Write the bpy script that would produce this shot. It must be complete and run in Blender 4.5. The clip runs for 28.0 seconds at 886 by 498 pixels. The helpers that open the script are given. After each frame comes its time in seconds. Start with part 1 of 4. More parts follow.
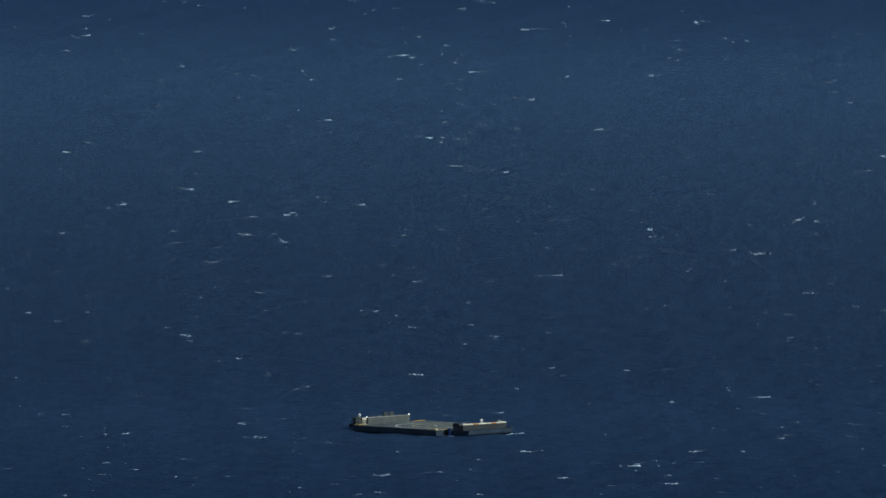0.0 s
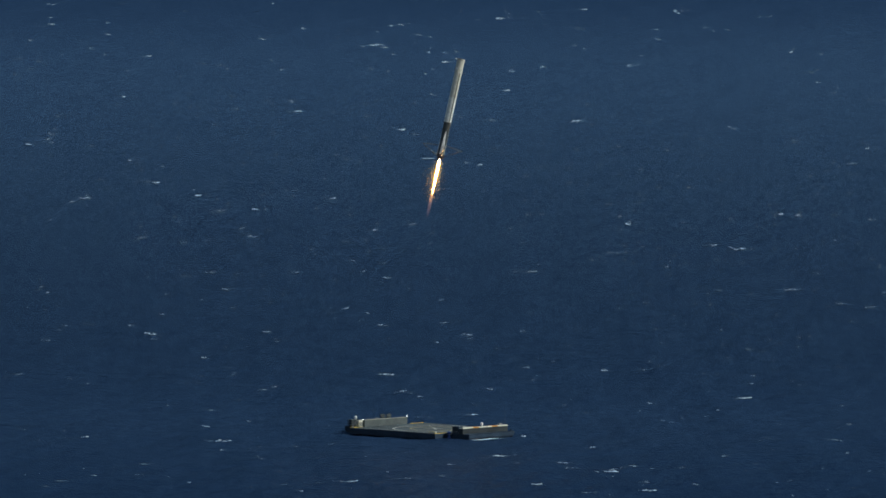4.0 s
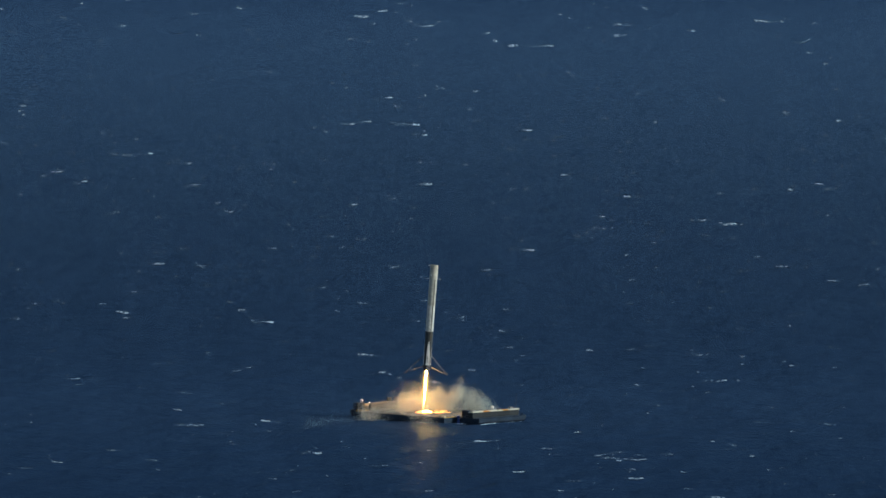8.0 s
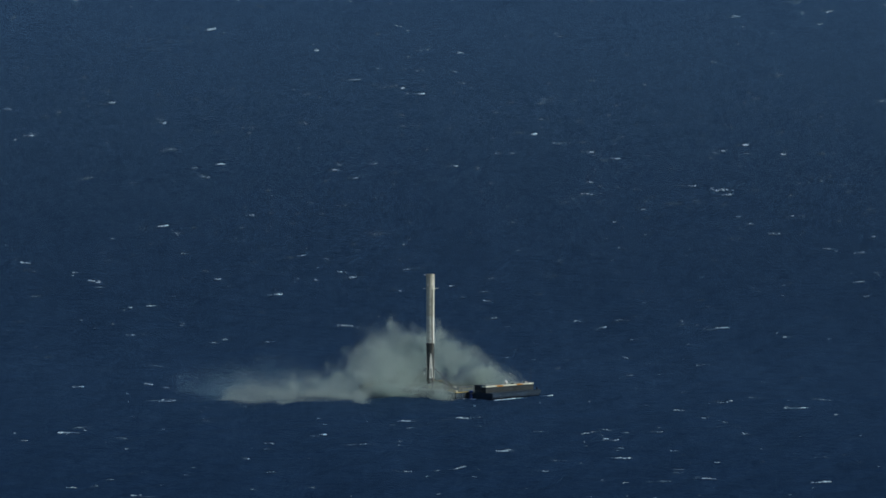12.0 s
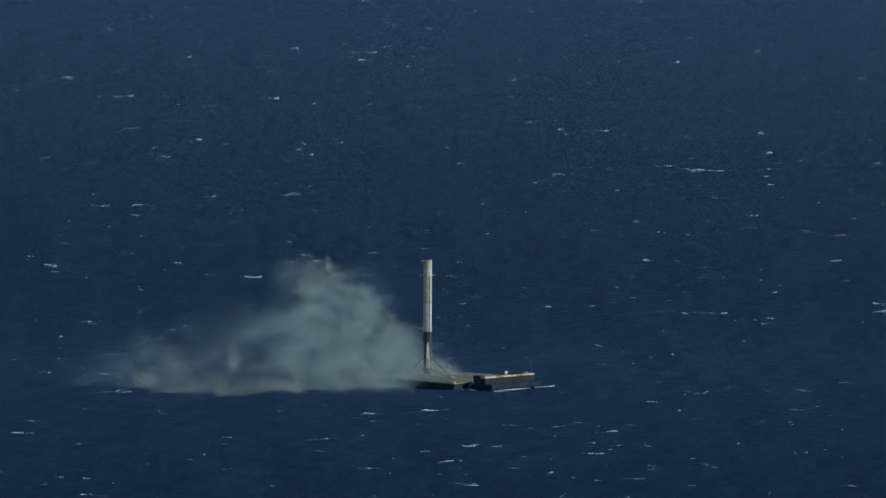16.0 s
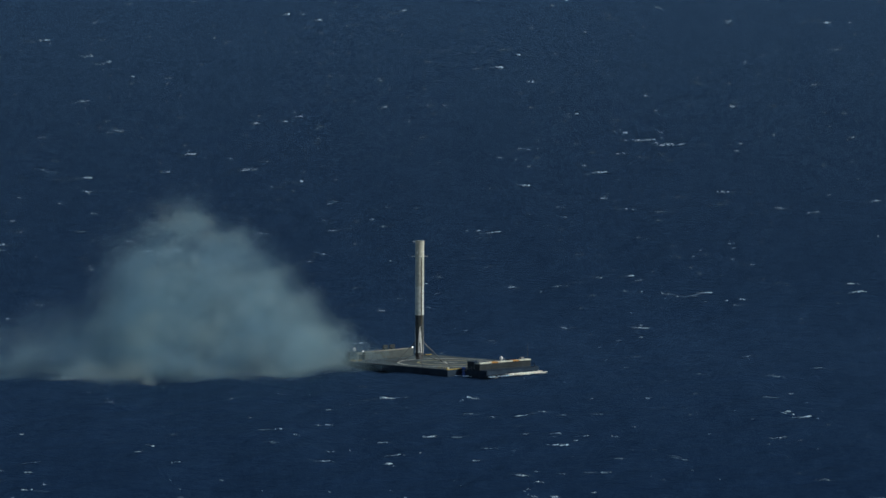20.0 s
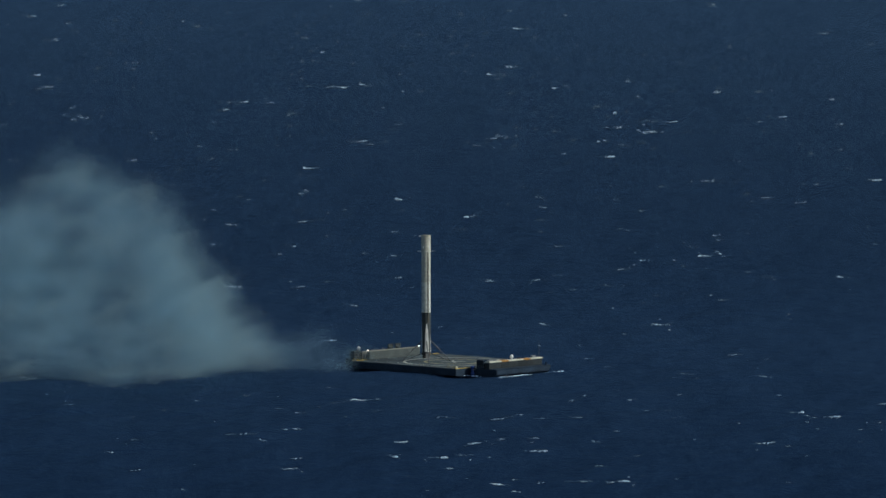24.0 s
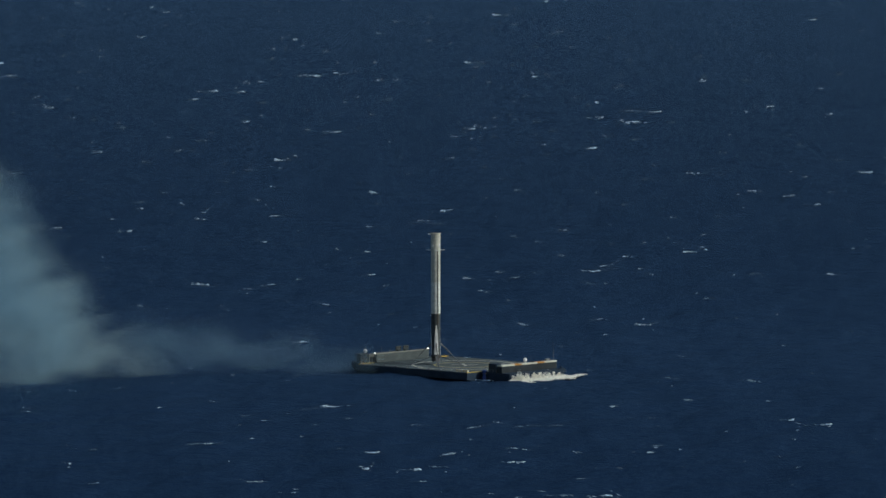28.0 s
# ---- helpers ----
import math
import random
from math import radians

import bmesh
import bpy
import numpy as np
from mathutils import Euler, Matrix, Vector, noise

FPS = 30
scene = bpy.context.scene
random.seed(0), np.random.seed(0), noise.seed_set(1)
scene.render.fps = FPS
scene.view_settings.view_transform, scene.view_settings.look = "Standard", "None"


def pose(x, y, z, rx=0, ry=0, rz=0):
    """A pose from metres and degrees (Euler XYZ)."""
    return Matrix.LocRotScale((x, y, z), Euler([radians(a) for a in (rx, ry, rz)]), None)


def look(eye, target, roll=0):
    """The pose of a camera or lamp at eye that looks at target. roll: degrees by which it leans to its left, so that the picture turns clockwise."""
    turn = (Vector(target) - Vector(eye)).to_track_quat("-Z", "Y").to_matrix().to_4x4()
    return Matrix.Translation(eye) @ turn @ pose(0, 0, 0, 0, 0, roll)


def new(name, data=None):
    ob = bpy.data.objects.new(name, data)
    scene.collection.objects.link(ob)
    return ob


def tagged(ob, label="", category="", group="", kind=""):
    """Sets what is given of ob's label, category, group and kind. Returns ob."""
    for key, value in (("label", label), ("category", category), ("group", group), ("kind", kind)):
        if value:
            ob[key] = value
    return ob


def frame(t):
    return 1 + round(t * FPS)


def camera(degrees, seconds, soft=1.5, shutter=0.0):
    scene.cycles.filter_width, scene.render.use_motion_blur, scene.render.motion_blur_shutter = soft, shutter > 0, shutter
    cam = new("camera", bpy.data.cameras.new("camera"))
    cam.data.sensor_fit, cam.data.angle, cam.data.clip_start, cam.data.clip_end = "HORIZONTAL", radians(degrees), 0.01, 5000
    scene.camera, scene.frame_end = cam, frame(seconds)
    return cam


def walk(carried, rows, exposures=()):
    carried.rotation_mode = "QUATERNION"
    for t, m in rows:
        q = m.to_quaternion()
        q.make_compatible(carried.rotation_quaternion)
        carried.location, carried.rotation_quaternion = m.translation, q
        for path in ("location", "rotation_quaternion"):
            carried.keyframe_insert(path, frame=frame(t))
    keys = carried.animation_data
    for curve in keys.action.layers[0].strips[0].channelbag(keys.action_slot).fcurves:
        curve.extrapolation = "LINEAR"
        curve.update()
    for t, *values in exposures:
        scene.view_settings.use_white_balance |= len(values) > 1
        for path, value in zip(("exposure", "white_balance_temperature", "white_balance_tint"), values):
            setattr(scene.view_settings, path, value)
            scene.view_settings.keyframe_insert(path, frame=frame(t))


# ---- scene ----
# Plan: origin at the landing point, water at z = 0, the camera plane far off towards -y.
# Ship axes: a runs along the hull, b across it.
cam = camera(7.18, 28.0, soft=1.6)

DECK = 3.0
# seconds, aim point to the right and up, on the vertical plane through the origin
AIM = [
    (0.0, 14.50, 93.05), (1.0, 15.04, 92.07), (2.0, 15.68, 93.04), (3.0, 15.69, 92.74), (3.5, 15.35, 92.26),
    (5.5, 13.99, 88.64), (6.0, 13.52, 87.65), (7.0, 12.06, 85.00), (8.0, 10.74, 80.84), (9.0, 8.79, 75.99),
    (9.5, 7.42, 73.55), (10.0, 6.22, 71.25), (10.5, 5.69, 69.04), (11.0, 5.10, 68.01), (11.5, 5.10, 67.35),
    (12.0, 5.33, 66.58), (12.5, 5.05, 65.61), (14.5, 5.19, 62.57), (15.5, 6.14, 60.70), (16.5, 6.82, 59.11),
    (17.5, 7.49, 56.80), (18.5, 8.39, 55.02), (19.5, 9.51, 52.54), (20.5, 9.65, 50.82), (21.5, 9.31, 49.84),
    (23.5, 7.25, 49.55), (24.5, 5.56, 49.06), (25.5, 3.67, 48.34), (26.5, 2.49, 48.09), (27.25, 2.24, 48.34),
    (28.0, 2.44, 48.81),
]


def eye_at(t):
    d = 3590 - 29.1 * t
    return (-2.4 * (t - 14), -math.sqrt(d * d - 247.0 ** 2), 250.3)


walk(cam, [(t, look(eye_at(t), (x, 0, z - 0.3))) for t, x, z in AIM],
     [(0.0, 0.03), (3.5, 0.03), (6.5, 0.07), (8.0, 0.06), (9.5, -0.02), (11.0, -0.07), (17.0, -0.20), (24.0, -0.25), (28.0, -0.29)])

# ---- light ----
SUN_AZ, SUN_EL = radians(73), radians(36)   # azimuth to the right of the line from the landing point to the camera
sun_dir = Vector((math.sin(SUN_AZ) * math.cos(SUN_EL), -math.cos(SUN_AZ) * math.cos(SUN_EL), math.sin(SUN_EL)))
world = bpy.data.worlds.new("world")
scene.world = world
world.use_nodes = True
sky = world.node_tree.nodes.new("ShaderNodeTexSky")
sky.sky_type, sky.sun_disc = "NISHITA", False
sky.sun_elevation, sky.sun_rotation = SUN_EL, math.atan2(sun_dir.x, sun_dir.y)
world.node_tree.links.new(sky.outputs[0], world.node_tree.nodes["Background"].inputs[0])
world.node_tree.nodes["Background"].inputs[1].default_value = 0.06
sun = new("sun", bpy.data.lights.new("sun", "SUN"))
sun.data.energy, sun.data.angle, sun.data.color = 3.1, radians(0.5), (0.92, 0.985, 0.965)
sun.matrix_world = look(sun_dir * 1000, (0, 0, 0))


# ---- materials ----
def material(name, base, rough=0.6, metal=0.0, vary=0.25, scale=0.5, bump=0.0, bump_scale=3.0, fine=4.0):
    """Base colour broken up at two scales, with fine relief; sizes in 1/metre."""
    m = bpy.data.materials.new(name)
    m.use_nodes = True
    n, l = m.node_tree.nodes, m.node_tree.links
    b = n["Principled BSDF"]
    co = n.new("ShaderNodeTexCoord")
    big, small = n.new("ShaderNodeTexNoise"), n.new("ShaderNodeTexNoise")
    big.inputs["Scale"].default_value, small.inputs["Scale"].default_value = scale, fine
    big.inputs["Detail"].default_value = 4
    add = n.new("ShaderNodeMath")
    add.operation = "ADD"
    ramp = n.new("ShaderNodeMapRange")
    ramp.inputs[1].default_value, ramp.inputs[2].default_value = 0.65, 1.35
    ramp.inputs[3].default_value, ramp.inputs[4].default_value = 1 - vary, 1 + vary
    mul = n.new("ShaderNodeMix")
    mul.data_type, mul.blend_type = "RGBA", "MULTIPLY"
    mul.inputs[0].default_value = 1
    mul.inputs[6].default_value = (*base, 1)
    for tex in (big, small):
        l.new(co.outputs["Object"], tex.inputs["Vector"])
    l.new(big.outputs[0], add.inputs[0])
    l.new(small.outputs[0], add.inputs[1])
    l.new(add.outputs[0], ramp.inputs[0])
    l.new(ramp.outputs[0], mul.inputs[7])
    l.new(mul.outputs[2], b.inputs["Base Color"])
    b.inputs["Roughness"].default_value, b.inputs["Metallic"].default_value = rough, metal
    if bump:
        bp, tx = n.new("ShaderNodeBump"), n.new("ShaderNodeTexNoise")
        tx.inputs["Scale"].default_value = bump_scale
        bp.inputs["Distance"].default_value = bump
        l.new(co.outputs["Object"], tx.inputs["Vector"])
        l.new(tx.outputs[0], bp.inputs["Height"])
        l.new(bp.outputs[0], b.inputs["Normal"])
    return m


def glowing(name, inner, outer, strength, z0, z1, alpha0, alpha1):
    """Burning gas and imitated glow: colour and density run along the thing's own z from z0 to z1."""
    m = bpy.data.materials.new(name)
    m.use_nodes = True
    n, l = m.node_tree.nodes, m.node_tree.links
    n.remove(n["Principled BSDF"])
    co, sep, rng = n.new("ShaderNodeTexCoord"), n.new("ShaderNodeSeparateXYZ"), n.new("ShaderNodeMapRange")
    rng.inputs[1].default_value, rng.inputs[2].default_value = z0, z1
    mix = n.new("ShaderNodeMix")
    mix.data_type = "RGBA"
    mix.inputs[6].default_value, mix.inputs[7].default_value = (*inner, 1), (*outer, 1)
    em, tr, sh = n.new("ShaderNodeEmission"), n.new("ShaderNodeBsdfTransparent"), n.new("ShaderNodeMixShader")
    al = n.new("ShaderNodeMapRange")
    al.inputs[3].default_value, al.inputs[4].default_value = alpha0, alpha1
    em.inputs[1].default_value = strength
    l.new(co.outputs["Object"], sep.inputs[0])
    l.new(sep.outputs[2], rng.inputs[0])
    l.new(rng.outputs[0], mix.inputs[0])
    l.new(rng.outputs[0], al.inputs[0])
    l.new(mix.outputs[2], em.inputs[0])
    l.new(al.outputs[0], sh.inputs[0])
    l.new(tr.outputs[0], sh.inputs[1])
    l.new(em.outputs[0], sh.inputs[2])
    l.new(sh.outputs[0], n["Material Output"].inputs[0])
    return m


def soft_matter(name, base, through_share):
    """Droplets or dust: scatters light forwards and backwards alike."""
    m = bpy.data.materials.new(name)
    m.use_nodes = True
    n, l = m.node_tree.nodes, m.node_tree.links
    n.remove(n["Principled BSDF"])
    d, t, s = n.new("ShaderNodeBsdfDiffuse"), n.new("ShaderNodeBsdfTranslucent"), n.new("ShaderNodeMixShader")
    info, rng = n.new("ShaderNodeNewGeometry"), n.new("ShaderNodeMapRange")
    rng.inputs[3].default_value, rng.inputs[4].default_value = 0.8, 1.2
    mul = n.new("ShaderNodeMix")
    mul.data_type, mul.blend_type = "RGBA", "MULTIPLY"
    mul.inputs[0].default_value, mul.inputs[6].default_value = 1, (*base, 1)
    l.new(info.outputs["Random Per Island"], rng.inputs[0])
    l.new(rng.outputs[0], mul.inputs[7])
    l.new(mul.outputs[2], d.inputs[0])
    l.new(mul.outputs[2], t.inputs[0])
    s.inputs[0].default_value = through_share
    l.new(d.outputs[0], s.inputs[1])
    l.new(t.outputs[0], s.inputs[2])
    l.new(s.outputs[0], n["Material Output"].inputs[0])
    return m


def sea_material():
    m = bpy.data.materials.new("sea_water")
    m.use_nodes = True
    n, l = m.node_tree.nodes, m.node_tree.links
    n.remove(n["Principled BSDF"])
    co = n.new("ShaderNodeTexCoord")
    tone, ramp = n.new("ShaderNodeTexNoise"), n.new("ShaderNodeMix")
    tone.inputs["Scale"].default_value, tone.inputs["Detail"].default_value = 0.02, 5
    ramp.data_type = "RGBA"
    ramp.inputs[6].default_value, ramp.inputs[7].default_value = (0.0072, 0.0212, 0.0555, 1), (0.0102, 0.0274, 0.0660, 1)
    l.new(co.outputs["Object"], tone.inputs["Vector"])
    l.new(tone.outputs[0], ramp.inputs[0])
    deep, gloss, mix = n.new("ShaderNodeBsdfDiffuse"), n.new("ShaderNodeBsdfGlossy"), n.new("ShaderNodeMixShader")
    fres, share = n.new("ShaderNodeFresnel"), n.new("ShaderNodeMath")
    fres.inputs["IOR"].default_value = 1.33
    share.operation = "MULTIPLY"
    gloss.inputs["Roughness"].default_value = 0.38
    gloss.inputs["Color"].default_value = (0.50, 0.79, 1.0, 1)
    stretch = n.new("ShaderNodeMapping")
    stretch.inputs["Scale"].default_value = (0.36, 1.1, 1.0)
    stretch.inputs["Rotation"].default_value = (0, 0, 0.12)
    l.new(co.outputs["UV"], stretch.inputs["Vector"])
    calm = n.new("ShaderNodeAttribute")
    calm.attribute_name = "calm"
    # sky reflection is painted in by distance: the upturned far sheet would mirror too little
    far_gain = n.new("ShaderNodeAttribute")
    far_gain.attribute_name = "painted_sky_share"
    l.new(far_gain.outputs["Fac"], share.inputs[1])
    last = None
    for scale, dist in ((0.09, 2.6), (0.4, 1.4), (1.4, 0.6)):
        tx, bp = n.new("ShaderNodeTexNoise"), n.new("ShaderNodeBump")
        tx.inputs["Scale"].default_value, tx.inputs["Detail"].default_value = scale, 3
        size = n.new("ShaderNodeMath")
        size.operation = "MULTIPLY"
        size.inputs[1].default_value = dist
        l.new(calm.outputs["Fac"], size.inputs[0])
        l.new(size.outputs[0], bp.inputs["Distance"])
        l.new(stretch.outputs[0], tx.inputs["Vector"])
        l.new(tx.outputs[0], bp.inputs["Height"])
        if last:
            l.new(last.outputs[0], bp.inputs["Normal"])
        last = bp
    for node in (deep, gloss, fres):
        l.new(last.outputs[0], node.inputs["Normal"])
    l.new(ramp.outputs[2], deep.inputs["Color"])
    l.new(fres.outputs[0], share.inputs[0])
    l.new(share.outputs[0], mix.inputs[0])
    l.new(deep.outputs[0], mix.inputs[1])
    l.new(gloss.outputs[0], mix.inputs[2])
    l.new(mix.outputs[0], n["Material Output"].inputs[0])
    return m


def deck_steel():
    """Scorched, scrubbed steel: long pale wipes, dark patches and a burnt ring round the pad."""
    m = material("scorched_deck_steel", (0.050, 0.066, 0.068), 0.85, vary=0.5, scale=0.08, fine=0.9, bump=0.03)
    n, l = m.node_tree.nodes, m.node_tree.links
    b = n["Principled BSDF"]
    base = b.inputs["Base Color"].links[0].from_socket
    co, way, wipe, soft = n.new("ShaderNodeTexCoord"), n.new("ShaderNodeMapping"), n.new("ShaderNodeTexNoise"), n.new("ShaderNodeMapRange")
    way.inputs["Rotation"].default_value, way.inputs["Scale"].default_value = (0, 0, 0.8), (0.05, 0.8, 1)
    wipe.inputs["Scale"].default_value, wipe.inputs["Detail"].default_value = 1.0, 4
    soft.inputs[1].default_value, soft.inputs[2].default_value, soft.inputs[3].default_value, soft.inputs[4].default_value = 0.40, 0.66, 0.55, 2.3
    mul = n.new("ShaderNodeMix")
    mul.data_type, mul.blend_type = "RGBA", "MULTIPLY"
    mul.inputs[0].default_value = 1
    l.new(co.outputs["Object"], way.inputs["Vector"])
    l.new(way.outputs[0], wipe.inputs["Vector"])
    l.new(wipe.outputs[0], soft.inputs[0])
    l.new(base, mul.inputs[6])
    l.new(soft.outputs[0], mul.inputs[7])
    l.new(mul.outputs[2], b.inputs["Base Color"])
    return m


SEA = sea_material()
FOAM = soft_matter("sea_foam", (0.68, 0.87, 1.0), 0.1)
FOAM_THIN = soft_matter("thin_foam", (0.27, 0.39, 0.48), 0.15)
WASH = soft_matter("churned_water", (0.95, 0.93, 0.84), 0.25)
SMOKE = soft_matter("exhaust_smoke", (0.565, 0.66, 0.63), 0.5)
SPENT = soft_matter("thinning_grey_smoke", (0.475, 0.625, 0.65), 0.5)
HAZE = soft_matter("thin_blue_smoke", (0.385, 0.60, 0.71), 0.5)
# blue lift in the black imitates distance haze within the base colour
HULL = material("haze_lifted_hull_black", (0.026, 0.043, 0.066), 0.65, vary=0.5, scale=0.2)
HULL.node_tree.nodes["Principled BSDF"].inputs["Specular IOR Level"].default_value = 0.12
STEEL_DECK = deck_steel()
DECK_LINE = material("worn_white_deck_paint", (0.50, 0.50, 0.42), 0.75, vary=0.6, scale=0.3)
RING_YELLOW = material("worn_yellow_ring_paint", (0.42, 0.36, 0.16), 0.75, vary=0.6, scale=0.3)
YELLOW = material("yellow_edge_paint", (0.50, 0.34, 0.05), 0.6, vary=0.3, scale=0.8)
WALL_GREY = material("grey_blast_wall_paint", (0.080, 0.096, 0.094), 0.75, vary=0.3, scale=0.4, bump=0.02)
WALL_DARK = material("dark_container_paint", (0.019, 0.027, 0.031), 0.7, vary=0.4, scale=0.4)
TOP_PALE = material("pale_container_roof", (0.66, 0.65, 0.52), 0.6, vary=0.25, scale=0.6)
TOP_ORANGE = material("orange_container_roof", (0.48, 0.22, 0.045), 0.6, vary=0.25, scale=0.8)
WHITE = material("white_gloss_paint", (0.80, 0.80, 0.78), 0.35, vary=0.08, scale=0.4)
COPING = material("weathered_wall_coping", (0.26, 0.26, 0.21), 0.7, vary=0.35, scale=0.5)
CREAM = material("cream_cabinet_paint", (0.55, 0.53, 0.42), 0.6, vary=0.25, scale=0.8)
BLUE = material("blue_thruster_paint", (0.03, 0.08, 0.28), 0.5, vary=0.3, scale=1.0)
GALV = material("galvanised_steel", (0.25, 0.26, 0.26), 0.5, 0.6, vary=0.2, scale=1.0)
TANK_WHITE = material("sooty_white_tank_paint", (0.64, 0.65, 0.58), 0.28, vary=0.28, scale=0.12, fine=0.7)
TANK_CREAM = material("smoke_yellowed_tank_paint", (0.55, 0.54, 0.45), 0.4, vary=0.25, scale=0.15, fine=0.8)
INTERSTAGE = material("smoked_interstage_paint", (0.54, 0.52, 0.42), 0.6, vary=0.3, scale=0.2, fine=1.0)
SOOT = material("soot_black_tank", (0.048, 0.056, 0.055), 0.7, vary=0.5, scale=0.2, fine=1.0)
RACEWAY = material("brown_raceway_cover", (0.16, 0.13, 0.09), 0.6, vary=0.3, scale=0.5)
ENGINE = material("heat_stained_metal", (0.10, 0.09, 0.085), 0.4, 0.8, vary=0.4, scale=1.0)
FIN = material("pale_grid_fin", (0.70, 0.70, 0.66), 0.5, 0.2, vary=0.2, scale=1.0)
CARBON = material("carbon_leg", (0.10, 0.102, 0.10), 0.4, vary=0.3, scale=0.6)
LEG_WHITE = material("white_leg_panel", (0.74, 0.73, 0.68), 0.5, vary=0.3, scale=0.4)
STRUT = material("dark_steel_strut", (0.10, 0.105, 0.11), 0.5, 0.0, vary=0.2, scale=0.8)
LAMP = bpy.data.materials.new("lit_lamp")
LAMP.use_nodes = True
LAMP.node_tree.nodes["Principled BSDF"].inputs["Emission Color"].default_value = (1.0, 0.98, 0.9, 1)
LAMP.node_tree.nodes["Principled BSDF"].inputs["Emission Strength"].default_value = 3.0


# ---- shaping helpers ----
def link(name, bm, mat, parent=None, label="", smooth=False):
    me = bpy.data.meshes.new(name)
    bm.to_mesh(me)
    bm.free()
    me.materials.append(mat)
    if smooth:
        for poly in me.polygons:
            poly.use_smooth = True
    ob = new(name, me)
    ob.parent = parent
    if label:
        tagged(ob, label)
    return ob


part = link


def add_box(bm, lo, hi, bevel=0.0, m=None):
    vs = [bm.verts.new((x, y, z)) for x in (lo[0], hi[0]) for y in (lo[1], hi[1]) for z in (lo[2], hi[2])]
    fs = [bm.faces.new([vs[k] for k in q]) for q in ((0, 1, 3, 2), (4, 6, 7, 5), (0, 4, 5, 1), (2, 3, 7, 6), (0, 2, 6, 4), (1, 5, 7, 3))]
    if bevel:
        es = list({e for f in fs for e in f.edges})
        r = bmesh.ops.bevel(bm, geom=es, offset=bevel, segments=1, affect="EDGES")
        vs = list({v for f in r["faces"] for v in f.verts} | {v for v in vs if v.is_valid})
    if m is not None:
        bmesh.ops.transform(bm, matrix=m, verts=vs)
    return vs


def box(lo, hi, bevel=0.0, m=None):
    bm = bmesh.new()
    add_box(bm, lo, hi, bevel, m)
    bmesh.ops.recalc_face_normals(bm, faces=bm.faces)
    return bm


def lathe(profile, n=32, bm=None, m=None):
    """A turned shape round z from (radius, z) pairs, open at the ends unless the radius is 0."""
    bm = bm or bmesh.new()
    rings = []
    for r, z in profile:
        if r < 1e-6:
            rings.append([bm.verts.new((0, 0, z))])
        else:
            rings.append([bm.verts.new((r * math.cos(2 * math.pi * k / n), r * math.sin(2 * math.pi * k / n), z)) for k in range(n)])
    for a, b in zip(rings, rings[1:]):
        for k in range(n):
            q = [a[k % len(a)], a[(k + 1) % n % len(a)], b[(k + 1) % n % len(b)], b[k % len(b)]]
            q = list(dict.fromkeys(q))
            if len(q) > 2:
                bm.faces.new(q)
    if m is not None:
        bmesh.ops.transform(bm, matrix=m, verts=[v for r in rings for v in r])
    return bm


def bar(p, q, r, n=10, bm=None, r2=None):
    p, q = Vector(p), Vector(q)
    m = Matrix.Translation(p) @ (q - p).to_track_quat("Z", "Y").to_matrix().to_4x4()
    d = (q - p).length
    return lathe([(0, 0), (r, 0), (r2 or r, d), (0, d)], n, bm, m)


def ring_flat(r0, r1, z0, z1, cx, cy, n=96):
    return lathe([(r0, z0), (r1, z0), (r1, z1), (r0, z1), (r0, z0)], n, None, Matrix.Translation((cx, cy, 0)))


def soup(name, verts, faces, mats, parent=None, index=None):
    """One mesh from computed arrays."""
    me = bpy.data.meshes.new(name)
    me.from_pydata(verts.tolist() if hasattr(verts, "tolist") else verts, [], faces.tolist() if hasattr(faces, "tolist") else faces)
    for m in mats:
        me.materials.append(m)
    if index is not None:
        me.polygons.foreach_set("material_index", np.asarray(index, dtype=np.int32))
    me.update()
    return me


# ---- the sea ----
WIND = Vector((-3.5, 0.0, 0.0))    # drift of the surface water, metres a second


def far_rise(y):
    """The sheet closes the view upwards in the far distance."""
    return 216.0 * (np.clip(y - 150.0, 0, None) / 1200.0) ** 2


def swell(x, y):
    rng = np.random.RandomState(4)
    z = np.zeros_like(x)
    for k in range(26):
        lam = 5.0 * 1.12 ** k
        ang = rng.normal(-0.35, 0.55)
        ph = rng.uniform(0, 6.283)
        z += 0.0070 * lam ** 0.85 * np.sin(2 * np.pi / lam * (x * np.cos(ang) + y * np.sin(ang)) + ph)
    return z


def still(y):
    """Swell flattens in the far distance."""
    return 0.15 + 0.85 * (1 - far_rise(y) / 250.0) ** 3


